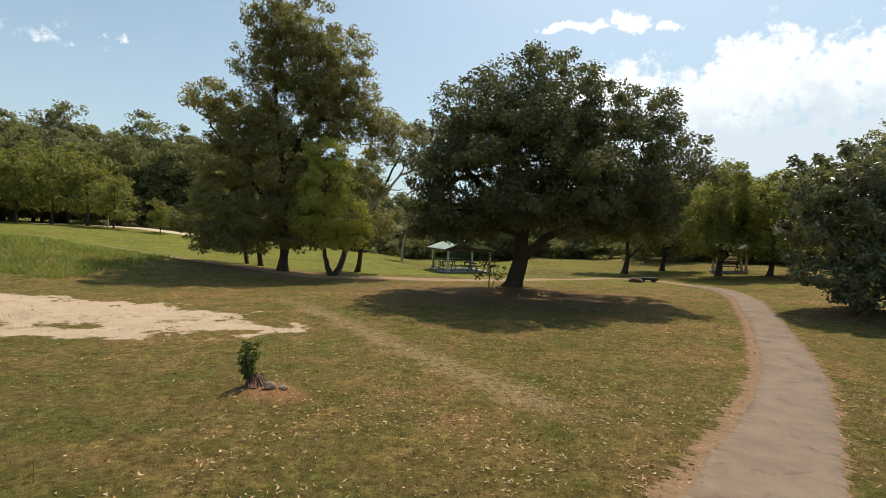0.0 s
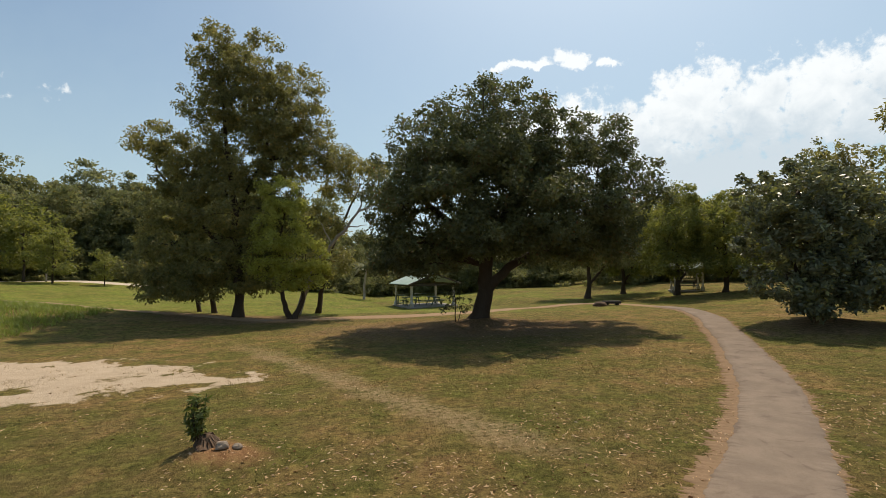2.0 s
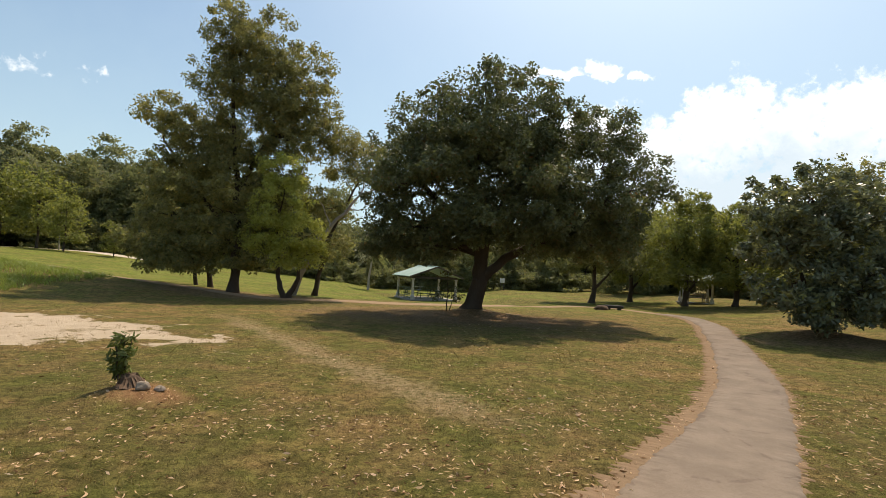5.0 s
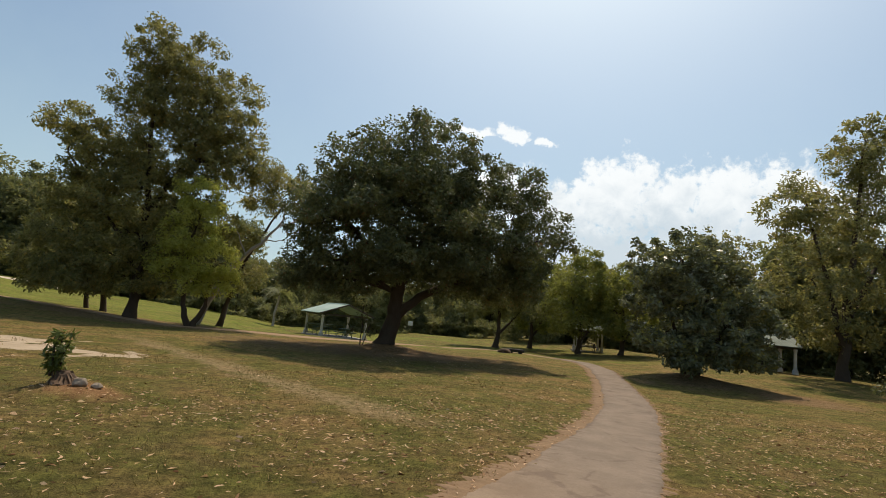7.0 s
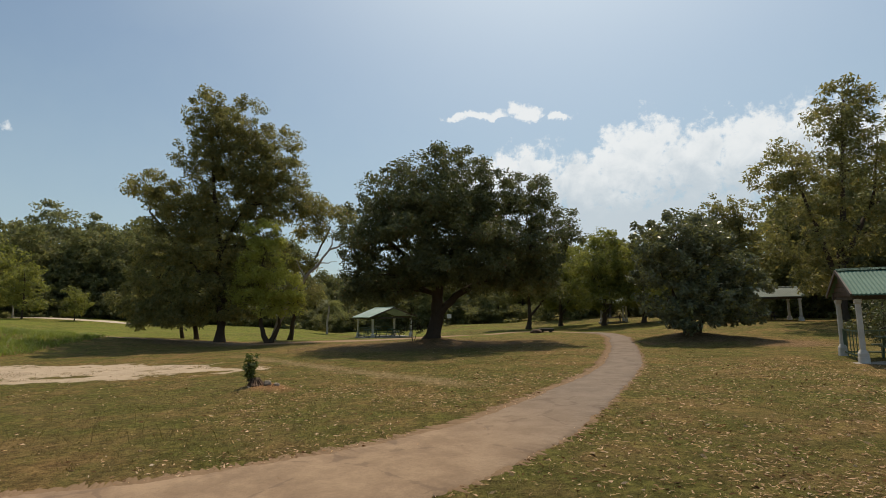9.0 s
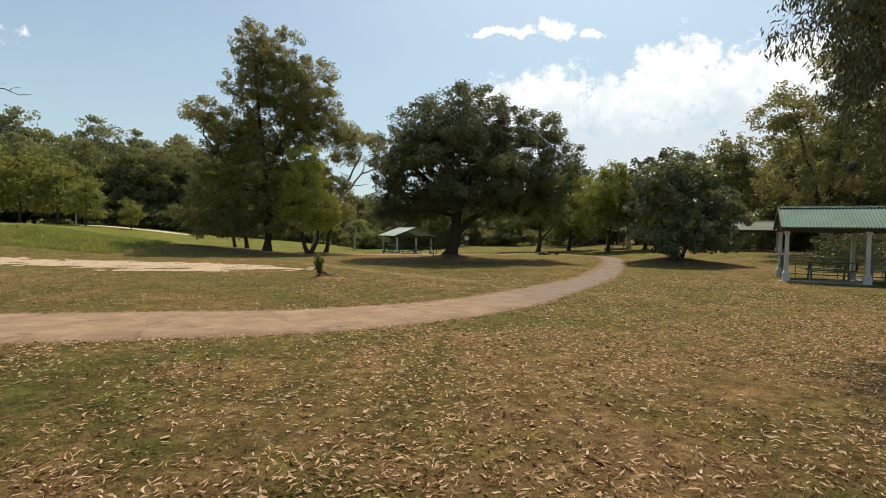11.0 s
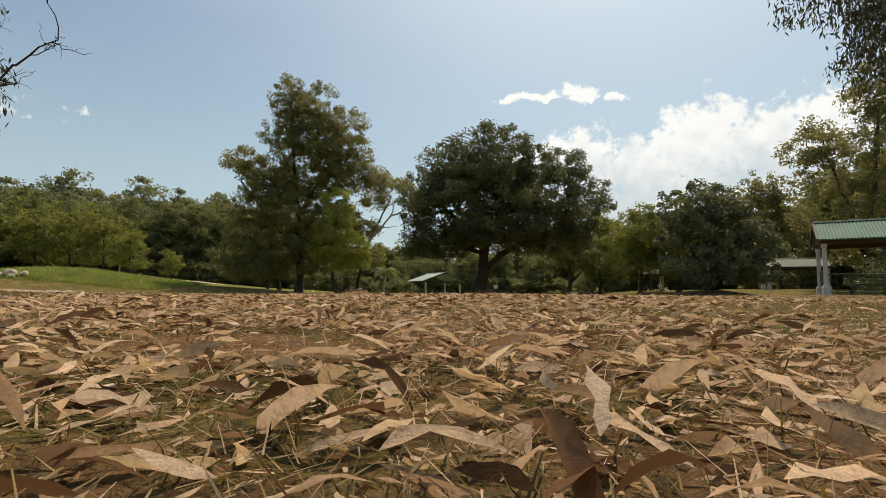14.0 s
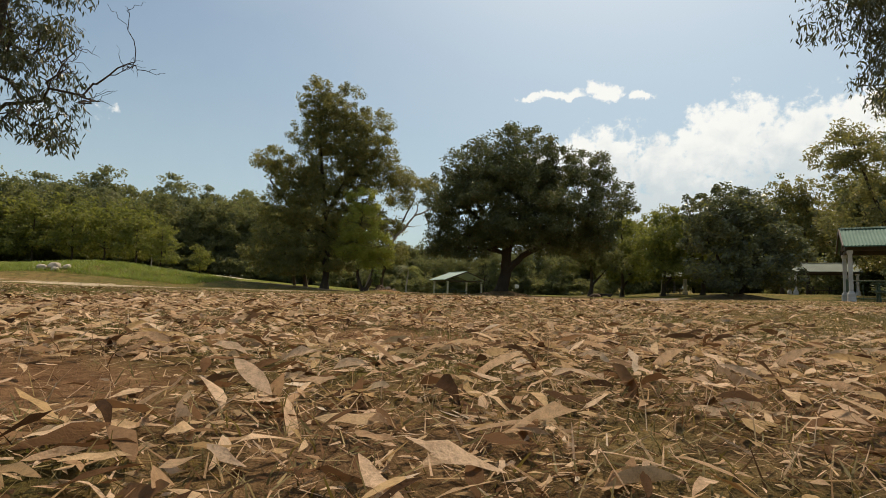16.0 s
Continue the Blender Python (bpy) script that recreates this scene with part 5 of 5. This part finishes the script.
BARE = [(-1.68, -8.32, 0.42, 0.28), (-2.3, -9.35, 0.42, 0.30)]            # reddish bare soil round the landing spot


def off_bare(x, y, rng, share=0.92):
    keep = np.ones(len(x), dtype=bool)
    for bx, by, rx, ry in BARE:
        q = np.hypot((x - bx) / rx, (y - by) / ry)
        keep &= ~((q < rng.uniform(0.75, 1.35, len(x))) & (rng.random(len(x)) < share))
    return keep


def faded(x, y, area, rng, w=1.0, near=0.3):
    """Thins scattered things out towards the edges of their area, unevenly."""
    e = np.minimum(np.minimum(x - area[0], area[1] - x), area[3] - y) / w
    e = np.minimum(e, (y - area[2]) / near)
    return rng.random(len(x)) < np.clip(e, 0, 1)


rng = np.random.default_rng(21)
sets = []
for count, area, per, spread, hgt, wid, power in ((6500, (-4.0, 4.5, -10.2, -5.0), 6, 0.035, 0.028, 0.0024, 1.4), (8500, (0.2, 5.2, -10.0, -5.8), 6, 0.04, 0.047, 0.003, 1.2), (4500, (-10.0, -2.6, -7.0, -1.5), 4, 0.06, 0.034, 0.005, 1.0), (7000, (-10, 12, -6.5, 4), 4, 0.05, 0.032, 0.005, 1.0),
                                                  (15000, (-15, 15, 3, 18), 4, 0.07, 0.04, 0.009, 1.2), (3500, (-28, 24, 14, 33), 4, 0.10, 0.05, 0.015, 1.0)):
    x, y = tufts(rng, count, *area, per, spread, power)
    keep = ~on_path(x, y, 0.03)
    keep &= np.array([noise.noise((px * 0.7, py * 0.7, 3.3)) for px, py in zip(x[::per], y[::per])]).repeat(per) > -0.12
    keep &= off_bare(x, y, rng) & faded(x, y, area, rng)
    x, y = x[keep], y[keep]
    sets.append(blades(len(x), x, y, hgt, wid, 0.9, rng))
tagged(new("grass", quads_mesh("grass", np.concatenate(sets), M_GRASS)), "short dry grass tufts on the field", "grass", kind="stuff")
x, y = tufts(rng, 3600, -36, -18, 25, 35, 6, 0.14)
tagged(new("weeds", quads_mesh("weeds", blades(len(x), x, y, 0.24, 0.03, 0.8, rng), M_WEED)), "lush bright green weeds on the mound", "weeds", kind="stuff")
cx, cy = rng.uniform(-3.4, 3.6, 46), -9.9 + 4.5 * rng.random(46) ** 1.4
far_ = np.hypot(cx + 1.3, cy + 9.9) > 0.3
x, y = np.repeat(cx[far_], 90), np.repeat(cy[far_], 90)
x, y = x + rng.normal(0, 0.07, len(x)), y + rng.normal(0, 0.06, len(y))
sets = [blades(len(x), x, y, 0.035, 0.0026, 1.1, rng)]
tagged(new("green_tufts", quads_mesh("green_tufts", sets[0], M_TUFT)), "small green grass tufts among the fallen leaves", "grass", kind="stuff")
cx, cy = rng.normal(1.3, 0.9, 3200), -10.0 + 3.6 * rng.random(3200) ** 1.2
x, y = np.repeat(cx, 7) + rng.normal(0, 0.03, 22400), np.repeat(cy, 7) + rng.normal(0, 0.03, 22400)
far_ = np.hypot(x + 1.3, y + 9.9) > 0.45
x, y = x[far_], y[far_]
tagged(new("thatch", quads_mesh("thatch", blades(len(x), x, y, 0.042, 0.0026, 1.2, rng), M_GRASS)), "matted olive-brown grass beside the landing spot", "grass", kind="stuff")
x, y = rng.uniform(-12.0, -2.5, 120), rng.uniform(4.2, 7.4, 120)
tagged(new("tall_stalks", quads_mesh("tall_stalks", blades(120, x, y, 0.36, 0.008, 0.7, rng), M_GRASS)), "thin tall dry grass stalks beyond the path", "dry grass", kind="stuff")
x, y = tufts(rng, 1500, -4.5, 6.0, -9.6, 2, 2, 0.03)
keep = ~on_path(x, y, 0.1)
x, y = x[keep], y[keep]
tagged(new("dry_stalks", quads_mesh("dry_stalks", blades(len(x), x, y, 0.07, 0.003, 0.6, rng), M_DRYLEAF)), "thin dry grass stalks among the leaves", "dry grass", kind="stuff")


def straw(n, x, y, length, width, rng):
    """Thin broken stems and blades lying at all angles."""
    z = land_many(x, y)
    a, tilt = rng.uniform(0, 6.283, n), np.abs(rng.normal(0, 0.42, n))
    L, wd = length * rng.uniform(0.4, 1.4, n), width * rng.uniform(0.6, 1.6, n)
    d = np.stack([np.cos(a) * np.cos(tilt), np.sin(a) * np.cos(tilt), np.sin(tilt)], 1) * L[:, None]
    s = np.stack([-np.sin(a), np.cos(a), rng.normal(0, 0.6, n)], 1) * (wd * 0.5)[:, None]
    p = np.stack([x, y, z + 0.003 + 0.014 * rng.random(n)], 1)
    out = np.empty((n, 4, 3), dtype=np.float32)
    out[:, 0], out[:, 1], out[:, 2], out[:, 3] = p - s, p + s, p + d + s * 0.4, p + d - s * 0.4
    return out.reshape(-1, 3)


for name, count, area, power, bias, mat, label in (("straw", 42000, (-3.6, 3.4, -10.3, -6.4), 1.4, 1.0, M_DRYLEAF, "broken dry straw and stems among the leaves"),
                                                   ("withered_grass", 46000, (-3.6, 4.4, -10.3, -5.6), 1.3, 0.62, M_GRASS, "low withered grass blades under the leaves")):
    x = area[0] + (area[1] - area[0]) * rng.random(count) ** bias
    y = area[2] + (area[3] - area[2]) * rng.random(count) ** power
    keep = off_bare(x, y, rng, 0.8) & faded(x, y, area, rng)
    x, y = x[keep], y[keep]
    tagged(new(name, quads_mesh(name, straw(len(x), x, y, 0.036, 0.0019, rng), mat)), label, "dry grass", kind="stuff")


def fallen(n, x, y, size, rng, curl=1.0, lift=0.0):
    """Sickle-shaped dry leaves: three quads along a curled midrib, joined as one strip each."""
    z = land_many(x, y)
    a = rng.uniform(0, 6.283, n)
    L = size * rng.uniform(0.45, 1.3, n)
    wd = L * rng.uniform(0.15, 0.27, n)
    bend = rng.normal(0, 0.5, n)
    arch = rng.uniform(-0.12, 0.3, n) * curl
    pitch = rng.normal(0, 0.17, n) * curl
    roll = rng.normal(0, 0.5, n) * curl
    fold = rng.uniform(-0.2, 0.4, n)
    ph = rng.uniform(0, 6.283, (3, n))
    crump = wd * rng.uniform(0.03, 0.24, n)
    s = np.array([0.0, 0.2, 0.42, 0.66, 0.86, 1.0])
    wprof = np.array([0.06, 0.72, 1.0, 0.85, 0.45, 0.04])
    verts = np.empty((n, 6, 3, 3), dtype=np.float32)
    for i in range(6):
        t = s[i] - 0.5
        lx = L * t
        ly = L * bend * (t * t)
        lz = L * (arch * (0.25 - t * t) * 1.4 + pitch * t)
        hw = wd * wprof[i] * 0.5 * rng.uniform(0.84, 1.14, n)
        for k, sd in enumerate((-1, 0, 1)):
            yy = ly + sd * hw * np.cos(roll)
            zz = lz + sd * hw * np.sin(roll) + (fold * hw + crump * wprof[i] * np.sin(ph[k] + i * 2.3) if sd else 0)
            verts[:, i, k, 0] = x + lx * np.cos(a) - yy * np.sin(a)
            verts[:, i, k, 1] = y + lx * np.sin(a) + yy * np.cos(a)
            verts[:, i, k, 2] = zz
    low = verts[..., 2].min(axis=(1, 2))
    verts[..., 2] += (z - low + 0.002 + lift * rng.random(n))[:, None, None]
    base = np.array([(i * 3 + k, i * 3 + k + 1, i * 3 + k + 4, i * 3 + k + 3) for i in range(5) for k in range(2)])
    faces = (base[None] + (np.arange(n) * 18)[:, None, None]).reshape(-1, 4)
    return verts.reshape(-1, 3), faces


def leaf_sheet(name, verts, faces, label):
    me = bpy.data.meshes.new(name)
    me.vertices.add(len(verts))
    me.vertices.foreach_set("co", np.asarray(verts, dtype=np.float32).ravel())
    me.loops.add(faces.size)
    me.loops.foreach_set("vertex_index", faces.astype(np.int32).ravel())
    me.polygons.add(len(faces))
    me.polygons.foreach_set("loop_start", np.arange(0, faces.size, 4, dtype=np.int32))
    me.polygons.foreach_set("use_smooth", np.ones(len(faces), dtype=bool))
    me.materials.append(M_DRYLEAF)
    me.update(calc_edges=True)
    return tagged(new(name, me), label, "fallen leaves", kind="stuff")


def flat_leaves(n, x, y, size, rng):
    """Simple pointed dry leaves, two folded faces each, for those farther off."""
    z = land_many(x, y) + rng.uniform(0.004, 0.022, n)
    a = rng.uniform(0, 6.283, n)
    L = size * rng.uniform(0.6, 1.3, n) * 0.5
    wd = L * rng.uniform(0.13, 0.27, n)
    bow = L * rng.normal(0, 0.3, n)
    t0, t1, f = rng.normal(0, 0.2, n) * L, rng.normal(0, 0.6, n) * wd, rng.uniform(-0.3, 0.6, n) * wd
    ca, sa_ = np.cos(a), np.sin(a)

    def put(u, v_, h):
        return np.stack([x + u * ca - v_ * sa_, y + u * sa_ + v_ * ca, z + h], 1)

    out = np.empty((n, 6, 3), dtype=np.float32)
    for k, (u, v_, h) in enumerate(((-L, bow, -t0), (-L * 0.1, wd, t1 + f), (L, bow, t0), (L * 0.4, -wd * 0.5, -t1 + f * 0.6), (-L * 0.1, -wd, -t1 + f), (-L * 0.6, -wd * 0.3, -t0 * 0.5))):
        out[:, k] = put(u, v_, h)
    return out.reshape(-1, 3)


rng = np.random.default_rng(33)
count = 18000
x = -4.2 + 8.2 * rng.random(count) ** 1.3
y = -10.4 + 5.2 * rng.random(count) ** 1.25
clear = np.minimum(np.hypot(x + 1.22, y + 9.7), np.hypot(x + 1.4, y + 10.1))        # where the camera comes down
keep = clear > 0.13
keep &= off_bare(x, y, rng, 0.93) & faded(x, y, (-4.2, 4.0, -10.4, -5.2), rng)
keep &= np.array([noise.noise((px * 0.9, py * 0.9, 8.1)) for px, py in zip(x, y)]) > rng.uniform(-0.5, 0.12, count)
keep &= rng.random(count) < 1 - 0.5 * smooth(x, -0.4, 1.4)
x, y = x[keep], y[keep]
leaf_sheet("leaf_litter", *fallen(len(x), x, y, 0.076, rng, 1.15, 0.026), "thick litter of dry curled acacia leaves")
sets = []
for count, area, size, power in ((46000, (-10, 11.5, -7.2, 2.0), 0.077, 1.0), (16000, (-4, 15, 0.5, 12), 0.085, 1.2), (5000, (-16, 16, 2, 16), 0.085, 1.3), (1500, (2, 13, 5, 24), 0.09, 1.0)):
    x = rng.uniform(area[0], area[1], count)
    y = area[2] + (area[3] - area[2]) * rng.random(count) ** power
    dens = np.array([noise.noise((px * 0.5, py * 0.5, 8.1)) for px, py in zip(x, y)])
    shed = on_path(x, y, -0.15)
    keep = (dens > rng.uniform(-0.5, 0.15, count)) & (~shed | (rng.random(count) < 0.12))
    keep &= faded(x, y, area, rng, 1.5, 1.2)
    x, y = x[keep], y[keep]
    sets.append(flat_leaves(len(x), x, y, size, rng))
x, y = -6.0 + 10.0 * rng.random(9000) ** 1.9, rng.uniform(-9.6, -5.0, 9000)
keep = off_bare(x, y, rng) & faded(x, y, (-6.0, 4.0, -9.9, -5.0), rng, 1.6)
x, y = x[keep], y[keep]
sets.append(flat_leaves(len(x), x, y, 0.068, rng))
x, y = rng.uniform(-3.6, 3.2, 26000), -10.4 + 3.6 * rng.random(26000) ** 1.5
keep = off_bare(x, y, rng, 0.7) & faded(x, y, (-3.6, 3.2, -10.4, -6.8), rng)
x, y = x[keep], y[keep]
sets.append(flat_leaves(len(x), x, y, 0.024, rng))
tagged(new("scattered_leaves", quads_mesh("scattered_leaves", np.concatenate(sets), M_DRYLEAF, 6)), "scattered pale dry acacia leaves on the grass", "fallen leaves", kind="stuff")

# single large leaves round the landing spot
kinds = []
for k in range(6):
    r = np.random.default_rng(400 + k)
    v, f = fallen(1, np.zeros(1), np.zeros(1), 0.120, r, 1.9)
    v[:, 2] -= v[:, 2].min()
    kinds.append(mesh_of("dry_leaf", v, f.tolist(), M_DRYLEAF, True))
rng = np.random.default_rng(34)
made = 0
while made < 170:
    x, y = rng.uniform(-2.6, 0.5), rng.uniform(-10.2, -8.1)
    if min(math.hypot(x + 1.22, y + 9.7), math.hypot(x + 1.4, y + 10.1)) < 0.3 or any(math.hypot((x - b[0]) / b[2], (y - b[1]) / b[3]) < 1 for b in BARE):
        continue
    ob = new("dry_leaf", kinds[int(rng.integers(6))])
    ob.matrix_basis = pose(x, y, land(x, y) + 0.004, rng.normal(0, 20), rng.normal(0, 20), rng.uniform(0, 360))
    tagged(ob, "curled dry brown acacia leaf lying on the litter", "leaf", "dry leaves round the landing spot")
    made += 1

# a few that stand on edge, propped by the litter
for x, y, tilt, turn in ((-1.48, -8.70, 34, 160), (-1.14, -8.98, 62, 70), (-1.12, -9.26, 74, 110), (-0.50, -8.55, 66, 80), (-0.93, -9.22, 58, 125), (-1.36, -9.10, 12, 10), (-1.79, -9.50, 60, 50), (-0.30, -9.05, 48, 30)):
    ob = new("dry_leaf", kinds[int(rng.integers(6))])
    ob.matrix_basis = pose(x, y, land(x, y) + 0.055 * math.sin(radians(tilt)) + 0.006, 18, -tilt, turn)
    tagged(ob, "dark curled dry leaf standing on edge in the litter", "leaf", "dry leaves round the landing spot")
